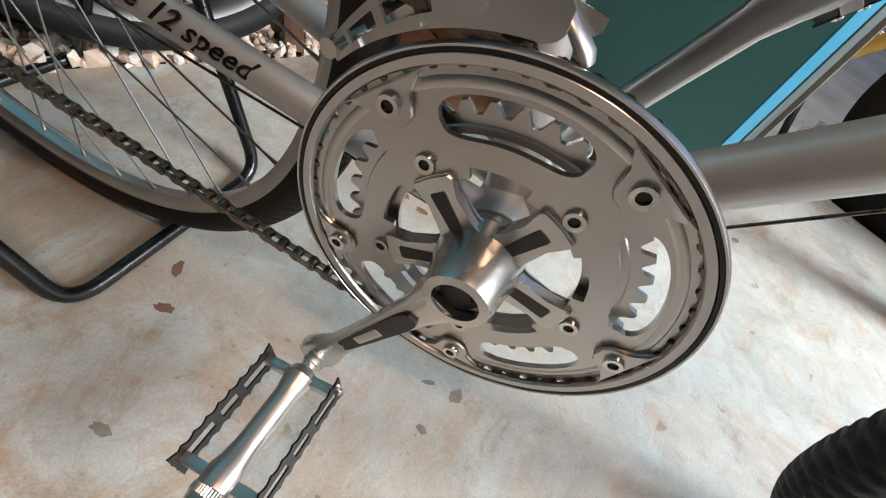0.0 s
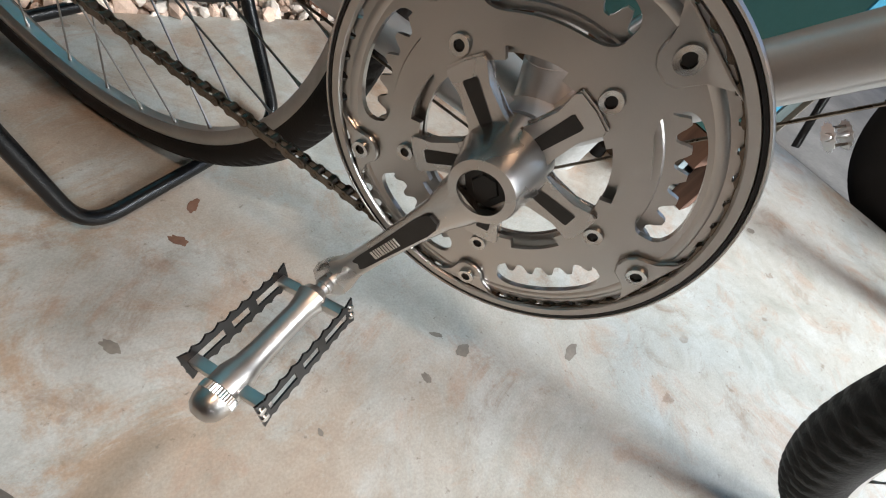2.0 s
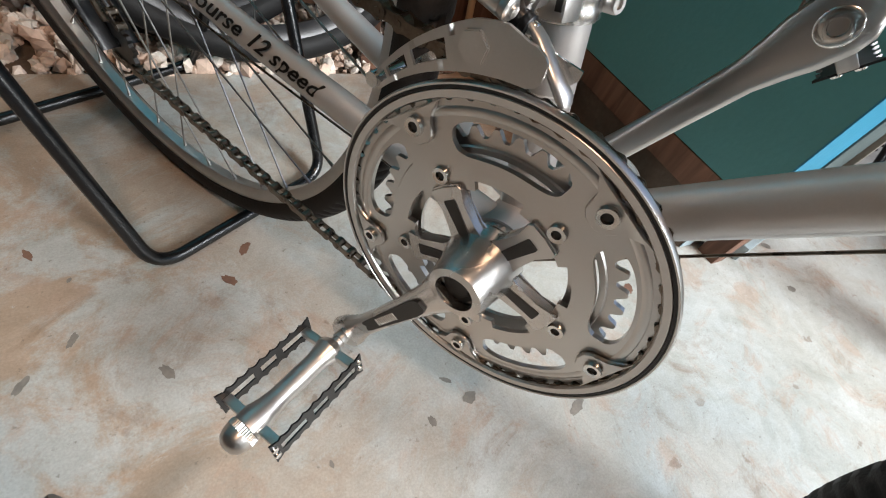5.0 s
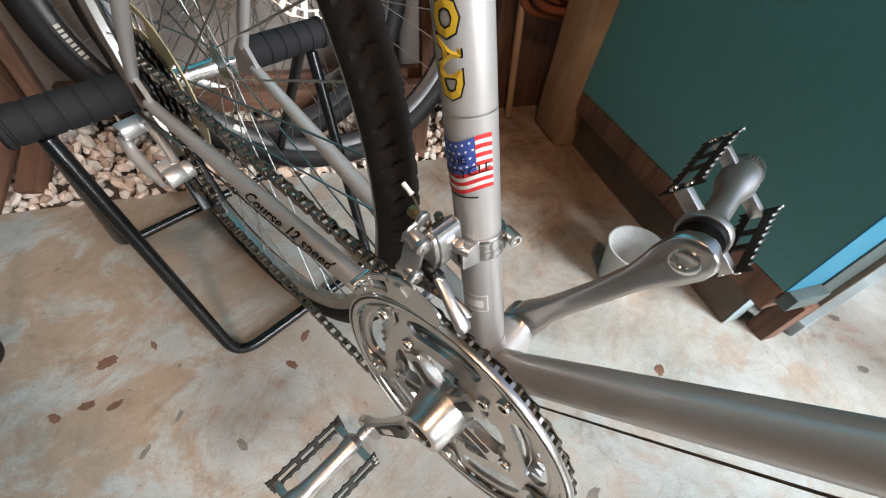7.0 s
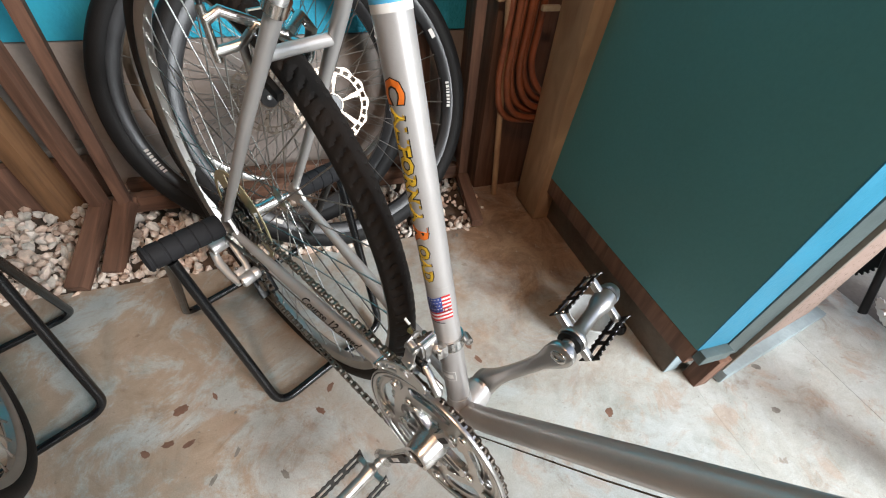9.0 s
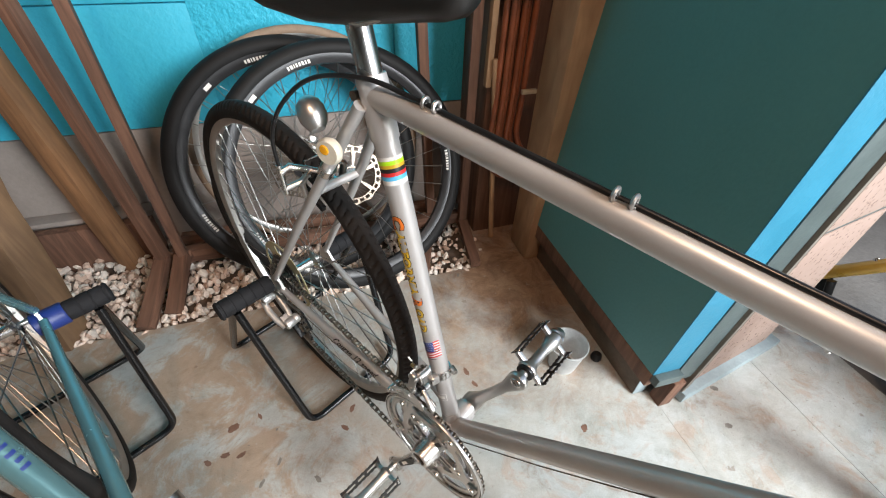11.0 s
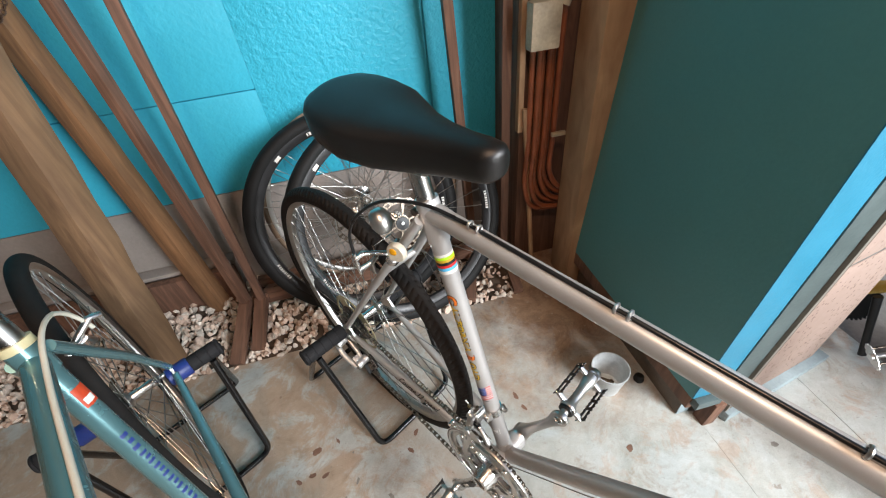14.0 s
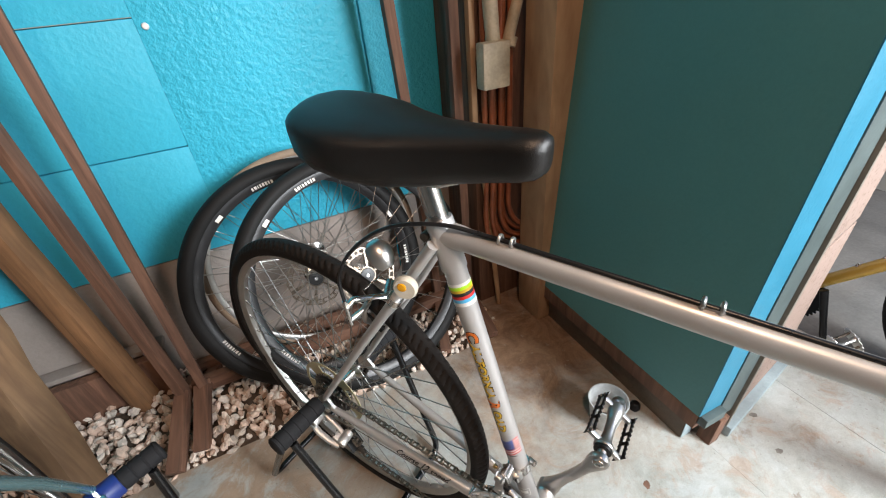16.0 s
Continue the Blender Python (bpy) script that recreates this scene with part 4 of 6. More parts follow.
def saddle(b):
    # outline half width along the length, nose forward
    stations = [(-0.149, 0.024, 0.030), (-0.147, 0.042, 0.038), (-0.140, 0.057, 0.043), (-0.126, 0.067, 0.046), (-0.100, 0.074, 0.048), (-0.065, 0.074, 0.048), (-0.030, 0.061, 0.047), (0.010, 0.043, 0.044), (0.050, 0.031, 0.042), (0.090, 0.024, 0.041), (0.115, 0.0225, 0.041), (0.130, 0.020, 0.038), (0.138, 0.013, 0.030), (0.141, 0.004, 0.018)]
    bm = bmesh.new()
    rings = []
    for x, w, h in stations:
        dip = 0.010 * math.sin((x + 0.15) / 0.29 * math.pi)
        zc = 0.004 + 0.010 * max(0, (-x - 0.03) / 0.12) - dip * 0.6
        ring = []
        n = 26
        for j in range(n):
            a = 2 * math.pi * j / n
            ca, sa = math.cos(a), math.sin(a)
            yy = w * math.copysign(abs(ca) ** 0.92, ca)
            zz = (h * 0.44) * abs(sa) if sa > 0 else -h * (1.12 - 0.46 * max(0.0, x / 0.14)) * (abs(sa) ** 0.55)
            ring.append(bm.verts.new((x, yy, zc + zz)))
        rings.append(ring)
    for p, q in zip(rings, rings[1:]):
        for j in range(len(p)):
            bm.faces.new((p[j], p[(j + 1) % len(p)], q[(j + 1) % len(p)], q[j]))
    bm.faces.new(rings[0][::-1])
    bm.faces.new(rings[-1])
    bmesh.ops.subdivide_edges(bm, edges=bm.edges[:], cuts=1, use_grid_fill=True, smooth=0.6)
    s = part("saddle", bm, "leather", b, "smooth black vinyl saddle", True, pose(-0.156, 0, 0.644, 0, 1, 0))
    bm = bmesh.new()
    for side in (-1, 1):
        sweep(bm, [(-0.10, side * 0.030, -0.022), (-0.05, side * 0.022, -0.042), (0.03, side * 0.020, -0.042), (0.10, side * 0.008, -0.018)], 0.0035, 10)
    part("saddle_rails", bm, "chrome", s)
    return s


saddle(BIKE)

# wheels
add_wheel(BIKE, Matrix.Translation(AXLE), 0.347, 0.0170, "brown_rubber", "rim_alu", "grooved", 36, 0.066, 0.022, 0.013, n=840, name="rear_wheel")
add_wheel(BIKE, pose(0.578, 0.036, 0.060, 2.1, 0, 7.8), 0.334, 0.0215, "rubber", "rim_alu", "knobby", 36, 0.066, 0.019, 0.012, n=650, name="front_wheel", tyre_label="black knobbly tyre")

# ---- crankset ----
RING0 = math.radians(63.5)              # bolt circle start
CRANK = math.radians(245.0)
ARM = 0.169
FAR_INSET = 0.027                        # the far crank sits closer to the frame


def near_bolt(a, half):
    d = (a - RING0) % (2 * math.pi / 5)
    d = min(d, 2 * math.pi / 5 - d)
    return d < half


def teeth(n, root, tip):
    def f(a):
        p = (a * n / (2 * math.pi)) % 1.0
        q = abs(p - 0.5) * 2
        return root + (tip - root) * max(0.0, min(1.0, (q - 0.30) / 0.45))
    return f


def crankset(b):
    cs = part("chainset", lathe(bmesh.new(), [(0, -0.046), (0.0245, -0.046), (0.0235, -0.058), (0.0205, -0.070), (0.0188, -0.080), (0.0175, -0.0835), (0.0125, -0.0840), (0.0120, -0.0770), (0, -0.0765)], n=48), "alu", b, "polished aluminium double chainset")
    # guard ring
    bm = bmesh.new()
    lathe(bm, [(0.1006, -0.0550), (0.1006, -0.0566), (0.1014, -0.0578), (0.1050, -0.0584), (0.1057, -0.0576), (0.1072, -0.0576), (0.1075, -0.0588), (0.1084, -0.0590), (0.1092, -0.0574), (0.1088, -0.0545)], n=180, close=True)
    guard = part("chain_guard", bm, "alu_dull", cs)
    bm = bmesh.new()
    lathe(bm, [(0.1057, -0.0578), (0.1072, -0.0578), (0.1072, -0.0583), (0.1057, -0.0583)], n=180, close=True)
    part("guard_groove", bm, "ink", guard, "black line round the guard")
    for k in range(5):
        a0 = RING0 + k * 2 * math.pi / 5
        bm = bmesh.new()
        poly = []
        for da, r in ((-0.26, 0.1014), (-0.18, 0.0985), (-0.12, 0.0925), (-0.115, 0.0880), (-0.095, 0.0825), (-0.045, 0.0795), (0.045, 0.0795), (0.095, 0.0825), (0.115, 0.0880), (0.12, 0.0925), (0.18, 0.0985), (0.26, 0.1014)):
            poly.append((r * math.cos(a0 + da), r * math.sin(a0 + da)))
        prism(bm, poly, -0.0570, -0.0540)
        bmesh.ops.bevel(bm, geom=bm.edges[:], offset=0.0007, segments=1, affect="EDGES")
        part("guard_tab", bm, "alu_dull", guard)
        c = Vector((0.0900 * math.cos(a0), -0.0584, 0.0900 * math.sin(a0)))
        bm = bmesh.new()
        lathe(bm, [(0, 0.0012), (0.0028, 0.0012), (0.0030, -0.0010), (0.0052, -0.0012), (0.0056, 0.0005), (0.0056, 0.003)], c, (0, 1, 0), 22)
        part("bolt", bm, "chrome", guard)
        bm = bmesh.new()
        lathe(bm, [(0, 0.0004), (0.0029, 0.0004), (0.0029, 0.0010), (0, 0.0010)], c, (0, 1, 0), 6)
        part("bolt_socket", bm, "ink", guard)
    # big ring
    bm = bmesh.new()
    half = math.pi / 5 - 0.215

    def window(sign):
        """Edge of the long round-ended openings between the bolts."""
        def f(a):
            u = abs(((a - RING0) / (2 * math.pi / 5)) % 1 - 0.5) * (2 * math.pi / 5) / half
            return 0.0790 + sign * (0.0100 * (1 - min(1.0, u) ** 5) ** 0.4 if u < 1 else 0.00005)
        return f

    def keep_big(i, a):
        u = abs(((a - RING0) / (2 * math.pi / 5)) % 1 - 0.5) * (2 * math.pi / 5) / half
        return u >= 1 if i == 2 else (near_bolt(a, 0.36) if i == 0 else True)
    polar_plate(bm, [0.0505, 0.0565, window(-1), window(1), 0.0967, teeth(52, 0.0985, 0.1062)], 520, keep_big, -0.0535, -0.0500)
    part("big_chainring", bm, "alu_dull", cs, "", False)
    bm = bmesh.new()
    lathe(bm, [(0.0912, -0.0535), (0.0924, -0.0541), (0.0952, -0.0541), (0.0962, -0.0535)], n=160)
    part("chainring_rib", bm, "alu_dull", cs)
    # small ring
    bm = bmesh.new()
    step = [0.0515, 0.0575, 0.0625, 0.0685, 0.0740, teeth(40, 0.0772, 0.0832)]
    polar_plate(bm, step, 400, lambda i, a: i != 2 or near_bolt(a, 0.19), -0.0455, -0.0425)
    part("small_chainring", bm, "alu_dull", cs, "", False)
    bm = bmesh.new()
    lathe(bm, [(0.0686, -0.0456), (0.0690, -0.0468), (0.0722, -0.0468), (0.0730, -0.0456)], n=140)
    part("small_ring_rib", bm, "alu_dull", cs)
    # spider arms and inner bolts
    for k in range(5):
        a0 = RING0 + k * 2 * math.pi / 5
        rot = Matrix.Rotation(-a0, 4, "Y")
        bm = bmesh.new()
        prism(bm, [(0.010, -0.0165), (0.017, -0.0115), (0.025, -0.0088), (0.040, -0.0084), (0.0505, -0.0098), (0.0535, -0.0112), (0.0545, 0), (0.0535, 0.0112), (0.0505, 0.0098), (0.040, 0.0084), (0.025, 0.0088), (0.017, 0.0115), (0.010, 0.0165)], -0.0565, -0.0480, rot)
        bmesh.ops.bevel(bm, geom=bm.edges[:], offset=0.0011, segments=2, affect="EDGES")
        part("spider_arm", bm, "alu", cs)
        bm = bmesh.new()
        prism(bm, [(0.0225, -0.0028), (0.0235, -0.0034), (0.0440, -0.0041), (0.0455, -0.0036), (0.0455, 0.0036), (0.0440, 0.0041), (0.0235, 0.0034), (0.0225, 0.0028)], -0.0570, -0.0564, rot)
        part("arm_inset", bm, "dark_inset", cs, "dark recessed panel")
        c = Vector((0.0600 * math.cos(a0), -0.0549, 0.0600 * math.sin(a0)))
        bm = bmesh.new()
        lathe(bm, [(0, 0.0012), (0.0026, 0.0012), (0.0028, -0.0008), (0.0050, -0.0010), (0.0054, 0.0004), (0.0054, 0.009)], c, (0, 1, 0), 22)
        part("bolt", bm, "chrome", cs)
        bm = bmesh.new()
        lathe(bm, [(0, 0.0004), (0.0027, 0.0004), (0.0027, 0.0010), (0, 0.0010)], c, (0, 1, 0), 6)
        part("bolt_socket", bm, "ink", cs)
    bm = bmesh.new()
    lathe(bm, [(0, -0.0788), (0.0070, -0.0788), (0.0078, -0.0780), (0.0118, -0.0780), (0.0118, -0.0772), (0, -0.0772)], n=6)
    part("dust_cap", bm, "ink", cs, "black crank bolt cover")
    return cs


CHAINSET = crankset(BIKE)


def crank_arm(b, side, angle):
    """side -1: drive side."""
    d = Vector((math.cos(angle), 0, math.sin(angle)))
    w = Vector((-math.sin(angle), 0, math.cos(angle)))
    rows = [(0.010, 0.0150, 0.060, 0.0830), (0.022, 0.0140, 0.064, 0.0828), (0.035, 0.0108, 0.068, 0.0826), (0.060, 0.0092, 0.0715, 0.0828), (0.100, 0.0085, 0.0735, 0.0838), (0.132, 0.0090, 0.0745, 0.0850), (0.146, 0.0118, 0.0745, 0.0860), (0.156, 0.0145, 0.0745, 0.0862), (ARM, 0.0158, 0.0745, 0.0862), (ARM + 0.008, 0.0140, 0.0745, 0.0862), (ARM + 0.0135, 0.0090, 0.0747, 0.0860), (ARM + 0.0155, 0.0035, 0.0752, 0.0856)]
    bm = bmesh.new()
    rings = []
    for x, h, y0, y1 in rows:
        inset = 0.0 if side < 0 else FAR_INSET - 0.008 * max(0.0, 1 - x / 0.10)
        sec = []
        for a in range(16):
            t = 2 * math.pi * a / 16
            cx, sx = math.cos(t), math.sin(t)
            yy = (y0 + y1) / 2 - inset + (y1 - y0) / 2 * math.copysign(abs(cx) ** 0.5, cx)
            sec.append(bm.verts.new(d * x + w * (h * math.copysign(abs(sx) ** 0.62, sx)) + Vector((0, side * yy, 0))))
        rings.append(sec)
    for p, q in zip(rings, rings[1:]):
        for j in range(16):
            bm.faces.new((p[j], p[(j + 1) % 16], q[(j + 1) % 16], q[j]))
    bm.faces.new(rings[0][::-1])
    bm.faces.new(rings[-1])
    arm = part("crank_arm", bm, "alu" if side < 0 else "alu_dull", b)
    rot = Matrix.Rotation(-angle, 4, "Y")
    if side < 0:
        bm = bmesh.new()
        prism(bm, [(0.036, -0.0030), (0.039, -0.0052), (0.048, -0.0062), (0.118, -0.0048), (0.124, -0.0040), (0.124, 0.0040), (0.118, 0.0048), (0.048, 0.0062), (0.039, 0.0052), (0.036, 0.0030)], -0.0846, -0.0826, rot)
        part("arm_panel", bm, "dark_inset", arm, "black recessed panel")
        x = 0.072
        for wdt in (0.0013, 0.0013, 0.0011, 0.0022, 0.0014, 0.0012, 0.0022, 0.0013, 0.0012, 0.0022):
            bm = bmesh.new()
            prism(bm, [(x, -0.0030), (x + wdt, -0.0030), (x + wdt, 0.0030), (x, 0.0030)], -0.0850, -0.0845, rot)
            part("print_bar", bm, "white", arm)
            x += wdt + 0.0015
    else:
        bm = bmesh.new()
        lathe(bm, [(0, 0.0742), (0.0036, 0.0742), (0.0040, 0.0728), (0.0076, 0.0728), (0.0086, 0.0736), (0.0088, 0.0752)], d * ARM - Vector((0, inset, 0)), (0, 1, 0), 24)
        part("axle_end", bm, "chrome", arm)
        bm = bmesh.new()
        lathe(bm, [(0, 0.041), (0.0150, 0.041), (0.0172, 0.044), (0.0178, 0.052), (0.0170, 0.060), (0.0125, 0.064), (0.0085, 0.064), (0.0080, 0.061), (0, 0.061)], (0, 0, 0), (0, 1, 0), 28)
        part("crank_boss", bm, "alu_dull", arm)
    return arm


crank_arm(BIKE, -1, CRANK)
crank_arm(BIKE, 1, CRANK - math.pi)


def pedal(b, side, angle, tilt):
    c = Vector((ARM * math.cos(angle), -FAR_INSET if side > 0 else 0, ARM * math.sin(angle)))
    m = Matrix.Translation(c) @ Matrix.Rotation(-tilt, 4, "Y")
    y = lambda v: side * v
    bm = bmesh.new()
    lathe(bm, [(0, y(0.086)), (0.0062, y(0.086)), (0.0068, y(0.089)), (0.0068, y(0.092)), (0.0056, y(0.0925)), (0.0056, y(0.096)), (0.0098, y(0.0985)), (0.0125, y(0.104)), (0.0108, y(0.110)), (0.0090, y(0.119)), (0.0088, y(0.156)), (0.0102, y(0.168)), (0.0126, y(0.176)), (0.0122, y(0.186)), (0, y(0.187))], n=28)
    if side > 0:
        bm.clear()
        lathe(bm, [(0, 0.086), (0.0066, 0.086), (0.0070, 0.092), (0.0070, 0.101), (0.0150, 0.1015), (0.0158, 0.1035), (0.0156, 0.1075), (0.0120, 0.1115), (0.0090, 0.118), (0.0082, 0.128), (0.0084, 0.150), (0.0098, 0.160), (0.0124, 0.169), (0.0128, 0.178), (0.0120, 0.186), (0, 0.187)], n=28)
    body = part("pedal", bm, "alu_satin", b, "quill pedal with a polished body and black toothed cages", True, m)
    bm = bmesh.new()
    prof = []
    for i in range(80):
        a = 2 * math.pi * i / 80
        prof.append(((0.0130 if i % 2 else 0.0122) * math.cos(a), (0.0130 if i % 2 else 0.0122) * math.sin(a)))
    prism(bm, prof, y(0.1865), y(0.1915))
    part("knurled_cap_ring", bm, "alu_dull", body)
    bm = bmesh.new()
    lathe(bm, [(0.0126, y(0.1915)), (0.0121, y(0.1960)), (0.0098, y(0.2010)), (0.0055, y(0.2040)), (0, y(0.2048))], n=28)
    part("dust_cap", bm, "alu_dull", body)
    if side > 0:
        bm = bmesh.new()
        lathe(bm, [(0.007, 0.0965), (0.0136, 0.0970), (0.0140, 0.1010), (0.007, 0.1014)], n=28, close=True)
        part("bearing_seal", bm, "black_metal", body, "black rubber bearing seal")
    for s in (-1, 1):
        # toothed cage plate with slots: strips of cells along the pedal axle
        bm = bmesh.new()
        n = 108
        L0, L1 = (0.0965 if side < 0 else 0.1080), 0.187
        for i in range(n):
            f0, f1 = i / n, (i + 1) / n
            ya, yb = L0 + (L1 - L0) * f0, L0 + (L1 - L0) * f1
            def edge(f):
                end = min(f, 1 - f)
                body_h = 0.0095 if end > 0.07 else 0.0120 - 0.03 * abs(end - 0.035)
                return body_h + 0.0030 * (1 - abs(math.sin(math.pi * 9 * f)))
            h0, h1 = edge(f0), edge(f1)
            fm = (f0 + f1) / 2
            slot = 0.08 < fm < 0.34 or 0.42 < fm < 0.58 or 0.66 < fm < 0.92
            spans = [(-1, -0.42), (0.42, 1)] if slot else [(-1, -0.42), (-0.42, 0.42), (0.42, 1)]
            for lo, hi in spans:
                zs = [lo * h0 if abs(lo) == 1 else lo * 0.0095, lo * h1 if abs(lo) == 1 else lo * 0.0095, hi * h1 if abs(hi) == 1 else hi * 0.0095, hi * h0 if abs(hi) == 1 else hi * 0.0095]
                front = [bm.verts.new((s * 0.0312, y(v), zz)) for v, zz in zip((ya, yb, yb, ya), zs)]
                rear = [bm.verts.new((s * 0.0298, y(v), zz)) for v, zz in zip((ya, yb, yb, ya), zs)]
                bm.faces.new(front)
                bm.faces.new(rear[::-1])
                for q in range(4):
                    bm.faces.new((front[q], front[(q + 1) % 4], rear[(q + 1) % 4], rear[q]))
        bmesh.ops.remove_doubles(bm, verts=bm.verts[:], dist=1e-6)
        part("cage_plate", bm, "black_metal", body, "black toothed cage plate", False)
        for yy in (0.1035 if side < 0 else 0.1095, 0.1800):
            bm = bmesh.new()
            box(bm, (s * 0.0195, y(yy), 0), (0.022, 0.0075, 0.0085), None, 0.0012)
            part("cage_arm", bm, "alu_satin", body)
        for yy in (0.099 if side < 0 else 0.1105, 0.1845):
            bm = bmesh.new()
            for zz in (-0.0046, 0.0046):
                lathe(bm, [(0, 0.0018), (0.0025, 0.0014), (0.0031, 0.0)], (s * 0.0310, y(yy), zz), (s, 0, 0), 14)
            part("rivet", bm, "chrome", body)
    return body


pedal(BIKE, -1, CRANK, math.radians(13))
pedal(BIKE, 1, CRANK - math.pi, math.radians(-37))


# ---- drive train ----
def arc(c, r, a0, a1, n):
    return [(c[0] + r * math.cos(a0 + (a1 - a0) * i / n), c[1] + r * math.sin(a0 + (a1 - a0) * i / n)) for i in range(n + 1)]


GUIDE, TENSION = (-0.418, 0.000), (-0.383, -0.048)


def chain(b):
    """Plates and rollers set at the chain's pitch along its way round ring, sprocket and pulleys."""
    rad = math.radians
    xz = arc((0, 0), 0.1032, rad(95), rad(-112), 60)
    ys = [-0.0518] * len(xz)
    low = arc(TENSION, 0.021, rad(-120), rad(-300), 12)
    mid = arc(GUIDE, 0.021, rad(-10), rad(60), 6)
    spr = arc((AXLE.x, AXLE.z), 0.033, rad(285), rad(100), 18)
    for seg, yy in ((low, -0.051), (mid, -0.0495), (spr, -0.0475)):
        xz += seg
        ys += [yy] * len(seg)
    pts = [Vector((x, y, z)) for (x, z), y in zip(xz, ys)]
    pts.append(pts[0].copy())
    lens = [0.0]
    for a, c in zip(pts, pts[1:]):
        lens.append(lens[-1] + (c - a).length)
    total = lens[-1]
    n = int(round(total / 0.0127 / 2)) * 2
    pitch = total / n

    def at(d):
        d %= total
        lo, hi = 0, len(lens) - 1
        while hi - lo > 1:
            m_ = (lo + hi) // 2
            if lens[m_] <= d:
                lo = m_
            else:
                hi = m_
        f = (d - lens[lo]) / max(1e-9, lens[lo + 1] - lens[lo])
        return pts[lo].lerp(pts[lo + 1], f)
    bm = bmesh.new()
    outline = []
    for k in range(7):
        t = math.radians(-90 + 180 * k / 6)
        outline.append((math.cos(t), math.sin(t)))
    for i in range(n):
        p, q = at(i * pitch), at((i + 1) * pitch)
        d = q - p
        d.y *= 1
        L = d.length
        d.normalize()
        w = Vector((-d.z, 0, d.x)).normalized()
        outer = i % 2 == 0
        for side in (-1, 1):
            y0 = side * (0.0032 if outer else 0.0021)
            h = 0.0042 if outer else 0.0039
            prof = [(L + h * cx, h * sx) for cx, sx in outline] + [(L * 0.72, h * 0.72), (L * 0.28, h * 0.72)] + [(-h * cx, -h * sx) for cx, sx in outline] + [(L * 0.28, -h * 0.72), (L * 0.72, -h * 0.72)]
            f = [bm.verts.new(p + d * a + w * c + Vector((0, y0, 0))) for a, c in prof]
            g = [bm.verts.new(p + d * a + w * c + Vector((0, y0 + side * 0.0009, 0))) for a, c in prof]
            bm.faces.new(f)
            bm.faces.new(g[::-1])
            for k in range(len(f)):
                bm.faces.new((f[k], f[(k + 1) % len(f)], g[(k + 1) % len(f)], g[k]))
        rod(bm, p + Vector((0, -0.0046, 0)), p + Vector((0, 0.0046, 0)), 0.0019, None, 8)
        rod(bm, p + Vector((0, -0.0022, 0)), p + Vector((0, 0.0022, 0)), 0.0038, None, 10)
    ob = part("chain", bm, "steel", b, "oily brown-black roller chain", False)
    ob["kind"] = "stuff"
    return ob


chain(BIKE)


def freewheel(b):
    body = None
    for k, (n, y) in enumerate(((24, -0.0345), (21, -0.0390), (18, -0.0432), (16, -0.0475), (14, -0.0515))):
        bm = bmesh.new()
        r = n * 0.0127 / (2 * math.pi)
        polar_plate(bm, [r * 0.62, teeth(n, r - 0.0022, r + 0.0022)], n * 8, lambda i, a: True, y - 0.0009, y + 0.0009)
        o = part("freewheel" if body is None else "sprocket", bm, "sprocket", b if body is None else body, "", False, Matrix.Translation((AXLE.x, 0, AXLE.z)) if body is None else I4)
        body = body or o
    bm = bmesh.new()
    lathe(bm, [(0.010, -0.056), (0.018, -0.056), (0.020, -0.052), (0.022, -0.034), (0.012, -0.033)], n=32, close=True)
    part("freewheel_body", bm, "sprocket", body)
    bm = bmesh.new()
    polar_plate(bm, [0.024, 0.040, 0.052, 0.072, 0.079], 150, lambda i, a: i != 2 or (a * 5 / (2 * math.pi)) % 1 > 0.5, -0.0322, -0.0308)
    part("spoke_guard", bm, "disc_plastic", body, "yellowed plastic spoke guard", False)


freewheel(BIKE)


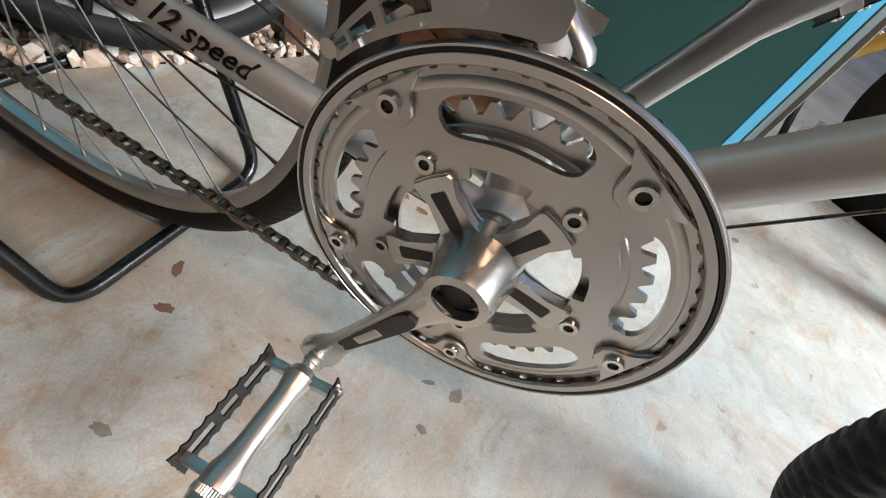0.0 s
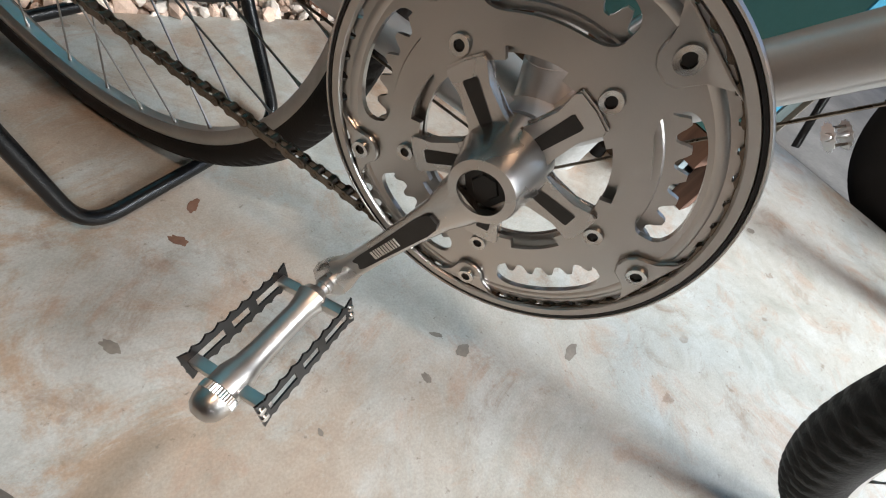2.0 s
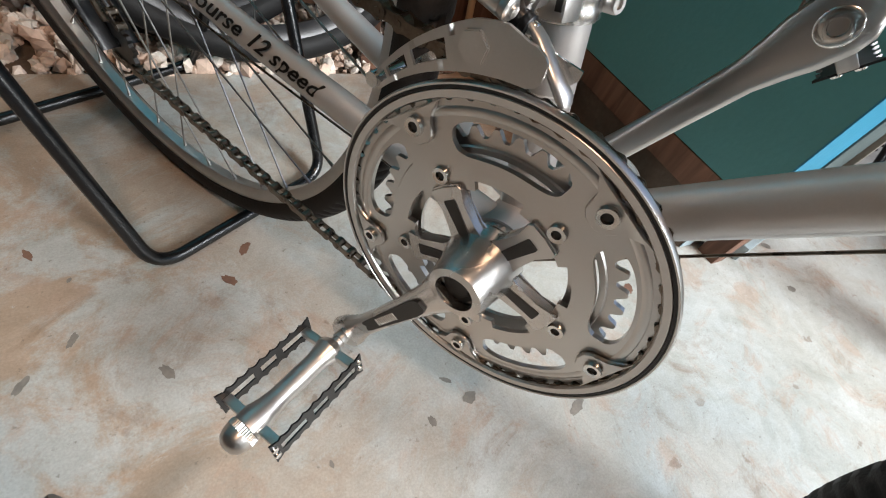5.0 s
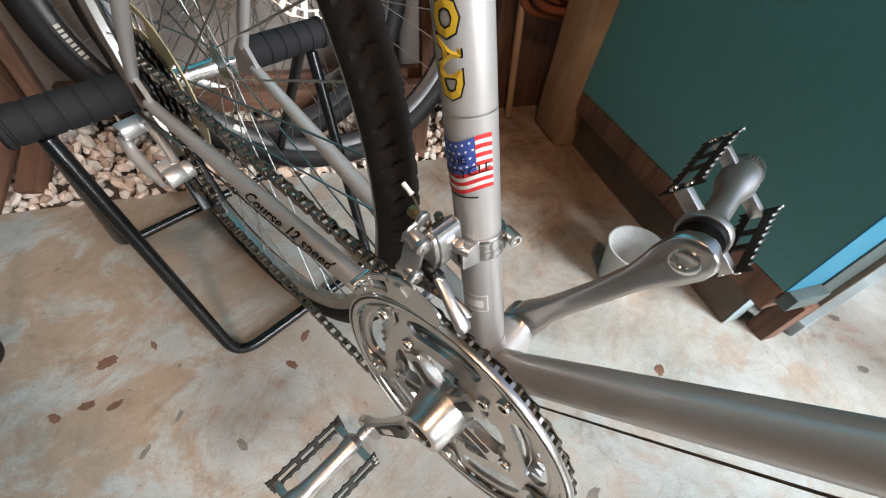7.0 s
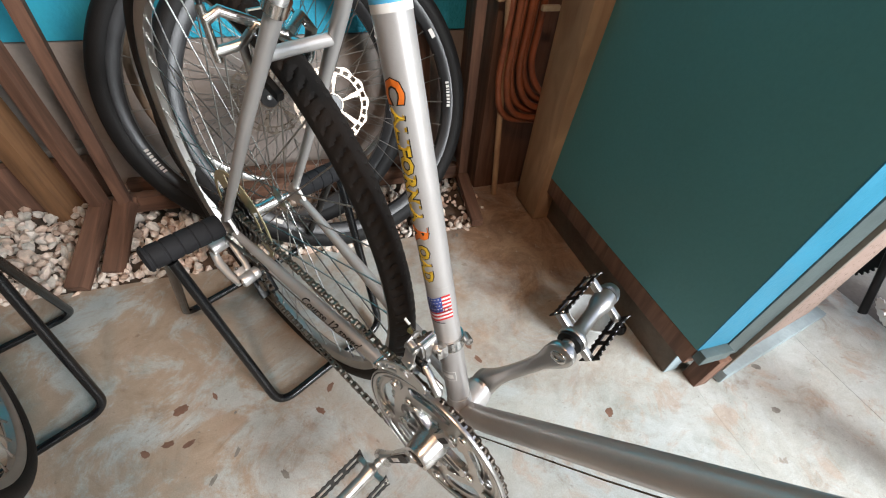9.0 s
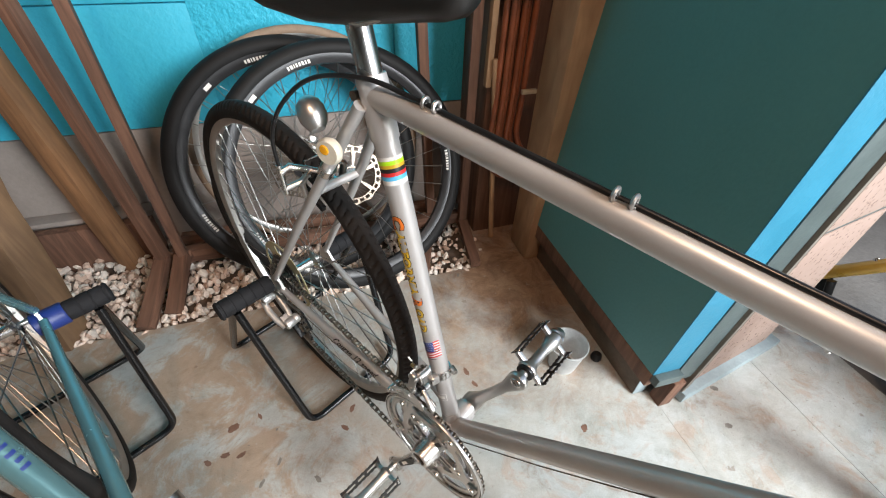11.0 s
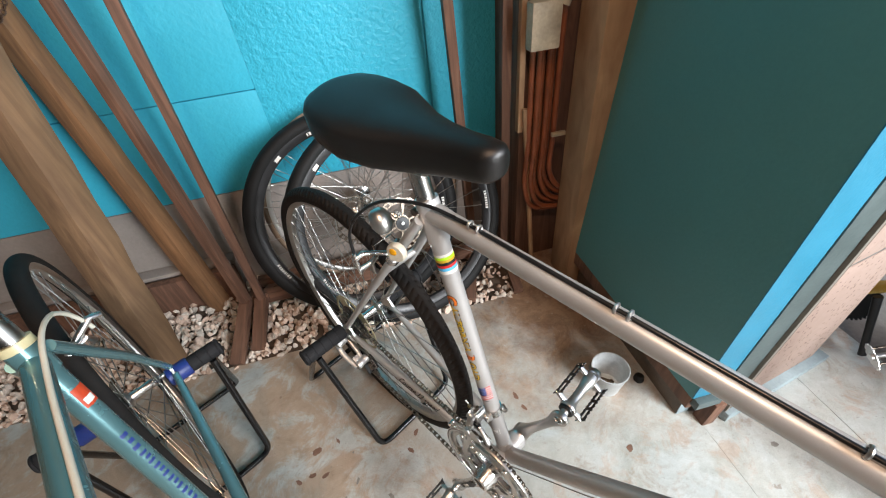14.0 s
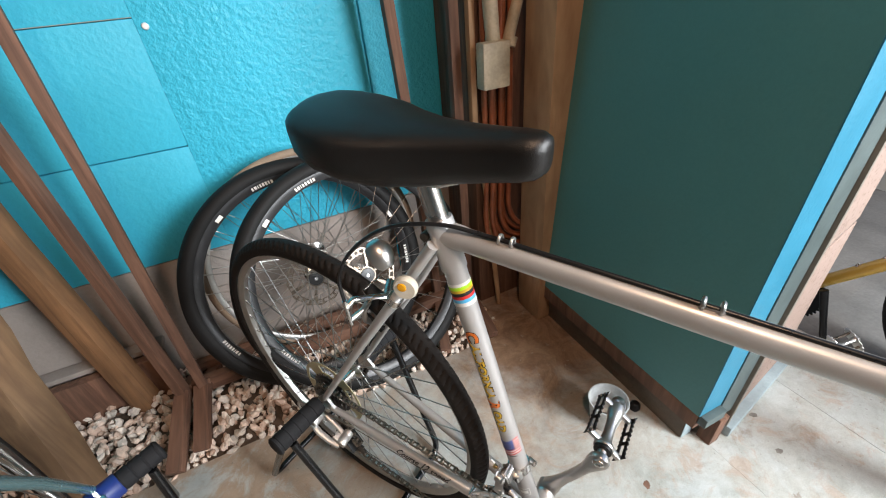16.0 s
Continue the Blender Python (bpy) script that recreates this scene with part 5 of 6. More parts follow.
def rear_derailleur(b):
    """Two barrel knuckles joined by an open parallelogram of two links."""
    bm = bmesh.new()
    sweep(bm, [(-0.446, -0.056, 0.056), (-0.449, -0.060, 0.048), (-0.453, -0.066, 0.040)], 0.010, 12, squash=0.45)
    rd = part("rear_derailleur", bm, "alu_bright", b, "polished aluminium rear derailleur")
    axis = (0.12, -1, -0.04)
    for name, c in (("upper_knuckle", (-0.453, -0.078, 0.036)), ("lower_knuckle", (-0.389, -0.071, 0.004))):
        bm = bmesh.new()
        lathe(bm, [(0, -0.016), (0.0085, -0.016), (0.0102, -0.0145), (0.0104, -0.006), (0.0100, -0.0052), (0.0104, -0.0044), (0.0106, 0.0125), (0.0096, 0.0150), (0.0062, 0.0158), (0.0054, 0.0148), (0, 0.0148)], c, axis, 28)
        knuckle = part(name, bm, "alu_bright", rd)
        bm = bmesh.new()
        lathe(bm, [(0, 0.0172), (0.0026, 0.0172), (0.0030, 0.0160), (0.0048, 0.0160), (0.0050, 0.0145)], c, axis, 14)
        part("pivot_bolt", bm, "steel", knuckle)
    outer = [Vector(p) for p in ((-0.458, -0.090, 0.027), (-0.437, -0.093, 0.015), (-0.413, -0.091, 0.004), (-0.392, -0.086, -0.003))]
    inner = [Vector(p) for p in ((-0.446, -0.064, 0.040), (-0.428, -0.064, 0.029), (-0.408, -0.065, 0.018), (-0.398, -0.067, 0.012))]
    for name, pts, rr in (("outer_link", outer, 0.0068), ("inner_link", inner, 0.0052)):
        bm = bmesh.new()
        sweep(bm, pts, rr, 14, squash=0.55, radii=[rr * 0.9, rr, rr * 0.95, rr])
        part(name, bm, "alu_bright", rd)
    bm = bmesh.new()
    box(bm, (-0.402, -0.074, 0.011), (0.014, 0.024, 0.005), pose(0, 0, 0, 0, 25, 6), 0.002)
    bridge = part("link_bridge", bm, "alu_bright", rd)
    for p in ((-0.407, -0.081, 0.0150), (-0.402, -0.067, 0.0135)):
        bm = bmesh.new()
        lathe(bm, [(0, 0.0022), (0.0022, 0.0020), (0.0030, 0.0010), (0.0031, 0.0)], p, (0.42, 0, 0.9), 14)
        part("rivet", bm, "chrome", bridge)
    bm = bmesh.new()
    rod(bm, (-0.412, -0.088, -0.002), (-0.413, -0.094, -0.013), 0.0016, None, 8)
    part("limit_screw", bm, "steel", rd)
    bm = bmesh.new()
    rod(bm, (-0.374, -0.064, -0.002), (-0.368, -0.062, -0.020), 0.0030, None, 8)
    part("cage_spring_pin", bm, "steel", rd)
    for yy in (-0.0605, -0.0435):
        bm = bmesh.new()
        sweep(bm, [(GUIDE[0], yy, GUIDE[1] + 0.004), (TENSION[0], yy, TENSION[1] - 0.004)], 0.0075, 12, squash=0.16)
        part("pulley_cage", bm, "black_metal", rd)
    for c in (GUIDE, TENSION):
        bm = bmesh.new()
        polar_plate(bm, [0.004, teeth(11, 0.0185, 0.0222)], 88, lambda i, a: True, -0.0535, -0.0495)
        part("pulley", bm, "sprocket", rd, "", False, Matrix.Translation((c[0], 0, c[1])))


rear_derailleur(BIKE)


def front_derailleur(b):
    c = SEAT_DIR * 0.133
    bm = bmesh.new()
    lathe(bm, [(0.0146, -0.0075), (0.0168, -0.0075), (0.0174, -0.006), (0.0172, -0.002), (0.0166, 0.0), (0.0172, 0.002), (0.0174, 0.006), (0.0168, 0.0075), (0.0146, 0.0075)], c, SEAT_DIR, 36, True)
    fd = part("front_derailleur", bm, "alu", b, "polished aluminium front derailleur clamped to the seat tube")
    bm = bmesh.new()
    lathe(bm, [(0, -0.007), (0.0042, -0.007), (0.0046, -0.006), (0.0046, 0.006), (0.0040, 0.007), (0.0022, 0.007), (0.0020, 0.0055), (0, 0.0055)], c + Vector((0.016, 0.012, 0.003)), (0.75, -0.35, 0.2), 18)
    part("clamp_bolt", bm, "alu_satin", fd)
    # hinge block with its dark slot, the tongue of the body above it
    turn = pose(0, 0, 0, 0, -15, -14)
    bm = bmesh.new()
    box(bm, (-0.0290, -0.0205, 0.1325), (0.0135, 0.0135, 0.0145), turn, 0.0022)
    block = part("hinge_block", bm, "alu_satin", fd)
    bm = bmesh.new()
    box(bm, (-0.0275, -0.0277, 0.1345), (0.0036, 0.0010, 0.0080), turn, 0.0003)
    part("hinge_slot", bm, "sprocket", block, "dark slot in the hinge")
    bm = bmesh.new()
    sweep(bm, [(-0.0400, -0.0285, 0.1435), (-0.0300, -0.0265, 0.1420), (-0.0245, -0.0235, 0.1412)], 0.0052, 16, squash=0.62)
    part("body_tongue", bm, "alu_satin", fd)
    bm = bmesh.new()
    lathe(bm, [(0, 0.0060), (0.0030, 0.0056), (0.0038, 0.0044), (0.0038, 0.0)], (-0.0300, -0.0262, 0.1422), (0.1, -0.5, 1), 18)
    part("hinge_pin", bm, "alu_satin", fd)
    bm = bmesh.new()
    prism(bm, [(-0.0480, 0.1330), (-0.0330, 0.1285), (-0.0305, 0.1400), (-0.0340, 0.1545), (-0.0385, 0.1575), (-0.0430, 0.1545), (-0.0500, 0.1490)], -0.0425, -0.0200)
    bmesh.ops.bevel(bm, geom=bm.edges[:], offset=0.0026, segments=3, affect="EDGES")
    body = part("linkage_body", bm, "alu_satin", fd)
    for p in ((-0.0455, -0.0270, 0.1520), (-0.0490, -0.0330, 0.1490)):
        bm = bmesh.new()
        lathe(bm, [(0, 0.0060), (0.0024, 0.0060), (0.0028, 0.0050), (0.0028, 0.0030), (0.0017, 0.0026), (0.0017, -0.004)], p, (-0.15, -0.25, 1), 14)
        part("limit_screw", bm, "steel", body)
    # outer link between two cross pivots, inner link behind it
    up, low, back = Vector((-0.0430, -0.0465, 0.1500)), Vector((-0.0400, -0.0545, 0.1330)), Vector((-0.0345, -0.0420, 0.1260))
    q = (up - low).to_track_quat("Z", "X").to_matrix().to_4x4()
    bm = bmesh.new()
    box(bm, (up + low) / 2 + Vector((-0.002, -0.0010, 0)), (0.0060, 0.0125, 0.0200), q, 0.0022)
    link = part("outer_link", bm, "alu_satin", fd)
    bm = bmesh.new()
    box(bm, (up + low) / 2 + Vector((-0.0035, -0.0041, -0.001)), (0.0008, 0.0020, 0.0120), q, 0.0003)
    part("link_rib", bm, "alu_bright", link)
    for p, rr, mat in ((up, 0.0052, "alu_satin"), (low, 0.0050, "alu_satin"), (back, 0.0050, "black_metal")):
        bm = bmesh.new()
        lathe(bm, [(0, 0.0062), (0.0024, 0.0062), (0.0028, 0.0052), (rr * 0.8, 0.0050), (rr, 0.0040), (rr, 0.0010), (rr * 0.94, 0.0006), (rr, 0.0), (rr, -0.0095), (0, -0.0100)], p, (1, -0.12, -0.12), 22)
        pin = part("pivot_barrel", bm, mat, fd)
        if mat == "black_metal":
            bm = bmesh.new()
            lathe(bm, [(0, 0.0075), (0.0034, 0.0075), (0.0040, 0.0066), (0.0040, 0.0045)], p, (1, -0.12, -0.12), 18)
            part("pivot_cap", bm, "chrome", pin)
    bm = bmesh.new()
    sweep(bm, [back + Vector((-0.002, 0.001, 0.004)), back + Vector((-0.006, 0.006, 0.016))], 0.0040, 12, squash=0.6)
    part("inner_link", bm, "sprocket", fd)
    # cable arm: a bent strip from the upper pivot to an eye with its clamp bolt
    eye = Vector((-0.0505, -0.0365, 0.1570))
    bm = bmesh.new()
    sweep(bm, [up + Vector((-0.0085, -0.0030, -0.002)), up + Vector((-0.0080, 0.0000, 0.0050)), eye + Vector((-0.0010, -0.0020, -0.0030)), eye], 0.0030, 12, radii=[0.0030, 0.0026, 0.0034, 0.0042], squash=0.5)
    lathe(bm, [(0, 0.0022), (0.0034, 0.0022), (0.0046, 0.0014), (0.0046, -0.0014), (0, -0.0018)], eye, (1, -0.10, 0.0), 20)
    part("cable_arm", bm, "alu_satin", fd)
    bm = bmesh.new()
    rod(bm, eye + Vector((-0.0015, 0, 0)), eye + Vector((-0.0050, 0, 0)), 0.0022, None, 10)
    rod(bm, eye + Vector((-0.0050, 0, 0)), eye + Vector((-0.0095, 0, 0)), 0.0036, None, 6)
    part("cable_bolt", bm, "brass", fd, "small brass-coloured cable bolt")
    bm = bmesh.new()
    sweep(bm, [eye + Vector((-0.0020, 0.0, 0.003)), (-0.0545, -0.0390, 0.1700), (-0.0566, -0.0400, 0.1739)], 0.0007, 8)
    wire = part("cable_tail", bm, "steel", fd)
    bm = bmesh.new()
    sweep(bm, [(-0.0560, -0.0398, 0.1733), (-0.0580, -0.0400, 0.1747), (-0.0626, -0.0400, 0.1771)], 0.0015, 10, radii=[0.0017, 0.0013, 0.0015])
    part("cable_end_cap", bm, "white", wire, "white cable end cap")
    bm = bmesh.new()
    sweep(bm, [(-0.0310, -0.0425, 0.1280), (-0.0230, -0.0445, 0.1245), (-0.0110, -0.0475, 0.1165), (-0.0030, -0.0490, 0.1110), (-0.0010, -0.0490, 0.1085)], 0.005, 16, radii=[0.0036, 0.0042, 0.0050, 0.0056, 0.0040], squash=0.5)
    part("inner_arm", bm, "alu_satin", fd)
    # cage plates: bowed bands above the guard; the outer one is pierced by slots and swells towards its front
    for yy, th, a0, a1, tall in ((-0.0600, 0.0018, 95.5, 141, 1.0), (-0.0430, 0.0014, 91, 138, 0.55)):
        bm = bmesh.new()
        n = 48
        rows = []
        for i in range(n + 1):
            f = i / n
            a = math.radians(a0 + (a1 - a0) * f)
            lo = 0.1136
            hi = float(np.interp(f, (0.0, 0.10, 0.19, 0.32, 0.64, 1.0), (0.1285, 0.1300, 0.1340, 0.1342, 0.1280, 0.1205)))
            wid = tall * (hi - lo)
            if f < 0.06:
                wid *= 0.5 + 0.5 * math.sqrt(f / 0.06)
                lo += 0.004 * (1 - math.sqrt(f / 0.06))
            m1, m2 = lo + wid * 0.28, lo + wid * 0.76
            rows.append([(r * math.cos(a), r * math.sin(a), (r - 0.115) * 0.04) for r in (lo, m1, m2, lo + wid)])
        for i in range(n):
            for j in range(3):
                f = (i + 0.5) / n
                if j == 1 and (0.47 < f < 0.68 or 0.72 < f < 0.87 or 0.90 < f < 0.96) and tall == 1.0:
                    continue
                q = [rows[i][j], rows[i + 1][j], rows[i + 1][j + 1], rows[i][j + 1]]
                fs = [i / n, (i + 1) / n, (i + 1) / n, i / n]
                v0 = [bm.verts.new((x, yy - 0.002 * (1 - g) ** 2 + dy, zz)) for (x, zz, dy), g in zip(q, fs)]
                v1 = [bm.verts.new((x, yy - 0.002 * (1 - g) ** 2 + dy + th, zz)) for (x, zz, dy), g in zip(q, fs)]
                bm.faces.new(v0)
                bm.faces.new(v1[::-1])
                for k in range(4):
                    bm.faces.new((v0[k], v0[(k + 1) % 4], v1[(k + 1) % 4], v1[k]))
        bmesh.ops.remove_doubles(bm, verts=bm.verts[:], dist=1e-5)
        cage = part("cage_plate", bm, "alu_satin" if tall == 1.0 else "chrome", fd)
        if tall == 1.0:
            bm = bmesh.new()
            ac, rc = math.radians(110.5), 0.1240
            hexa = [(rc * math.cos(ac) + 0.0075 * math.cos(math.radians(60 * k + 22)), rc * math.sin(ac) + 0.0075 * math.sin(math.radians(60 * k + 22))) for k in range(6)]
            prism(bm, hexa, -0.0622, -0.0595)
            bmesh.ops.bevel(bm, geom=bm.edges[:], offset=0.0006, segments=2, affect="EDGES")
            part("raised_hexagon", bm, "alu_satin", cage, "raised hexagonal boss")
    bm = bmesh.new()
    a = math.radians(140)
    rod(bm, (0.119 * math.cos(a), -0.063, 0.119 * math.sin(a)), (0.119 * math.cos(a), -0.040, 0.119 * math.sin(a)), 0.0040, None, 12)
    part("cage_bolt", bm, "chrome", fd)


front_derailleur(BIKE)


def brake(b):
    c = Vector((-0.251, 0.0, 0.382))
    bm = bmesh.new()
    for side in (-1, 1):
        sweep(bm, [c + Vector((-0.004, 0, 0.006)), c + Vector((-0.014, side * 0.022, 0.016)), c + Vector((-0.020, side * 0.036, 0.000)), c + Vector((-0.026, side * 0.032, -0.026)), c + Vector((-0.028, side * 0.024, -0.036))], 0.0062, 12, squash=0.7)
    br = part("rear_brake", bm, "alu", b, "side-pull aluminium rear brake caliper")
    bm = bmesh.new()
    sweep(bm, [c + Vector((-0.014, -0.022, 0.016)), c + Vector((-0.022, -0.048, 0.028)), c + Vector((-0.024, -0.060, 0.022))], 0.0048, 10)
    sweep(bm, [c + Vector((-0.020, -0.036, 0.0)), c + Vector((-0.026, -0.058, -0.004))], 0.0045, 10)
    part("cable_arm", bm, "alu", br)
    bm = bmesh.new()
    rod(bm, c + Vector((-0.026, -0.058, -0.012)), c + Vector((-0.025, -0.060, 0.034)), 0.0036, None, 10)
    part("barrel_adjuster", bm, "chrome", br)
    for side in (-1, 1):
        bm = bmesh.new()
        box(bm, c + Vector((-0.030, side * 0.018, -0.040)), (0.050, 0.008, 0.010), pose(0, 0, 0, 0, 24, 0), 0.002)
        part("brake_block", bm, "rubber", br)
    bm = bmesh.new()
    sweep(bm, [c + Vector((-0.012, -0.026, 0.006)), c + Vector((-0.030, -0.020, 0.022)), c + Vector((-0.030, 0.020, 0.022)), c + Vector((-0.012, 0.026, 0.006))], 0.0016, 6)
    part("return_spring", bm, "chrome", br)
    bm = bmesh.new()
    lathe(bm, [(0, -0.014), (0.006, -0.013), (0.0065, 0.010), (0.005, 0.016), (0, 0.016)], c, (-1, 0, 0), 14)
    part("centre_bolt", bm, "chrome", br)


brake(BIKE)


def dynamo_lamp(b):
    """Chrome bottle with its round plastic cap on the drive-side seatstay."""
    o = Vector((-0.171, -0.040, 0.475))
    bm = bmesh.new()
    lathe(bm, [(0, -0.030), (0.008, -0.029), (0.014, -0.023), (0.0165, -0.014), (0.0165, -0.004), (0.013, 0.004), (0.008, 0.010), (0, 0.010)], o + Vector((-0.041, 0.008, 0.012)), (0.62, -0.15, -0.62), 32)
    d = part("dynamo", bm, "alu_satin", b, "chromed round dynamo clamped to the seatstay")
    bm = bmesh.new()
    lathe(bm, [(0, -0.005), (0.014, -0.005), (0.0155, -0.002), (0.0155, 0.003), (0.0135, 0.006), (0, 0.006)], o + Vector((0.002, -0.006, -0.004)), (0.30, -0.90, 0.05), 30)
    part("cap", bm, "plastic_white", d, "round off-white plastic cap")
    bm = bmesh.new()
    lathe(bm, [(0, 0.0085), (0.005, 0.008), (0.0068, 0.006), (0, 0.005)], o + Vector((-0.001, -0.006, -0.001)), (0.30, -0.90, 0.05), 24)
    part("amber_dot", bm, "amber", d, "amber plastic dot")
    bm = bmesh.new()
    lathe(bm, [(0.0075, -0.006), (0.0105, -0.006), (0.0105, 0.006), (0.0075, 0.006)], (-0.205, -0.0325, 0.427), (0.55, 0.13, 0.83), 20, True)
    part("bracket", bm, "chrome", d)


dynamo_lamp(BIKE)


def cables(b):
    bm = bmesh.new()
    pts = [(-0.276, -0.060, 0.412), (-0.276, -0.058, 0.455), (-0.250, -0.050, 0.500), (-0.198, -0.036, 0.540), (-0.135, -0.016, 0.5515), (-0.078, -0.004, 0.5445), (0.0, -0.002, top_z(0) + 0.0160), (0.36, -0.002, top_z(0.36) + 0.0160), (0.42, -0.01, 0.530)]
    fine = []
    for i in range(len(pts) - 1):
        p0, p1, p2, p3 = (Vector(pts[max(0, min(len(pts) - 1, i + k))]) for k in (-1, 0, 1, 2))
        for q in range(8):
            t = q / 8
            fine.append(0.5 * ((2 * p1) + (p2 - p0) * t + (2 * p0 - 5 * p1 + 4 * p2 - p3) * t * t + (3 * p1 - p0 - 3 * p2 + p3) * t ** 3))
    fine.append(Vector(pts[-1]))
    sweep(bm, fine, 0.0026, 10)
    part("brake_cable", bm, "cable", b, "black cable housing along the top tube")
    for x in (-0.057, 0.132, 0.325):
        bm = bmesh.new()
        z = top_z(x)
        for dx in (-0.007, 0.007):
            ring = []
            for k in range(14):
                a = math.radians(-60 + 300 * k / 13)
                ring.append((x + dx, -0.002 + 0.0046 * math.cos(a), z + 0.0178 + 0.0046 * math.sin(a)))
            sweep(bm, ring, 0.0019, 8)
        box(bm, (x, -0.001, z + 0.0142), (0.020, 0.007, 0.0024), None, 0.0006)
        part("cable_clip", bm, "alu_satin", b)
    # bare shift cables under the down tube and along the chainstay
    bm = bmesh.new()
    sweep(bm, [(0.400, -0.018, 0.398), (0.16, -0.020, 0.140), (0.02, -0.012, -0.018), (-0.02, -0.014, -0.020)], 0.0009, 6)
    part("shift_cable", bm, "steel", b)
    bm = bmesh.new()
    sweep(bm, [(-0.02, -0.014, -0.020), (-0.20, -0.047, 0.022), (-0.36, -0.061, 0.050)], 0.0009, 6)
    part("shift_cable", bm, "steel", b)
    bm = bmesh.new()
    sweep(bm, fillet([(-0.36, -0.061, 0.050), (-0.46, -0.072, 0.062), (-0.515, -0.078, 0.052), (-0.500, -0.080, 0.012), (-0.470, -0.079, 0.010)], 0.02, 6), 0.0024, 8)
    part("shift_cable_housing", bm, "alu_dull", b, "grey ribbed cable housing loop")
    # lever band on the down tube
    dd = DOWN_DIR
    c = DOWN_FOOT + dd * 0.528
    bm = bmesh.new()
    lathe(bm, [(0.0146, -0.008), (0.0166, -0.008), (0.0170, 0), (0.0166, 0.008), (0.0146, 0.008)], c, dd, 30, True)
    sh = part("shift_lever_band", bm, "alu_satin", b, "chromed band with two shift levers")
    for s in (-1, 1):
        bm = bmesh.new()
        lathe(bm, [(0, 0), (0.009, 0), (0.010, 0.003), (0.009, 0.010), (0.005, 0.012), (0, 0.012)], c + Vector((0, s * 0.017, 0)), (0, s, 0), 22)
        part("lever_boss", bm, "black_metal", sh, "black lever knob")
        bm = bmesh.new()
        sweep(bm, [c + Vector((0, s * 0.020, 0)), c + Vector((0.008, s * 0.034, 0.012)), c + Vector((0.020, s * 0.056, 0.032))], 0.005, 12, radii=[0.0060, 0.0058, 0.0022], squash=0.30)
        part("lever", bm, "alu_satin", sh)
    return sh


cables(BIKE)


# ---- prints on the silver bicycle ----
def along(p0, d, face):
    """A pose whose x runs along a tube from p0 and whose z looks out of its side."""
    x = Vector(d).normalized()
    zz = Vector(face)
    zz = (zz - x * zz.dot(x)).normalized()
    y = zz.cross(x)
    m = Matrix((x, y, zz)).transposed().to_4x4()
    m.translation = p0
    return m


def bar_patch(parent, m, radius, x0, x1, y0, y1, material, lift=0.0002, name="print_bar"):
    bm = bmesh.new()
    n = max(2, int(abs(y1 - y0) / radius / 0.12))
    cols = []
    for x in (x0, x1):
        cols.append([bm.verts.new((x, (radius + lift) * math.sin((y0 + (y1 - y0) * k / n) / radius), (radius + lift) * math.cos((y0 + (y1 - y0) * k / n) / radius))) for k in range(n + 1)])
    for k in range(n):
        bm.faces.new((cols[0][k], cols[1][k], cols[1][k + 1], cols[0][k + 1]))
    return part(name, bm, material, parent, "", True, m)


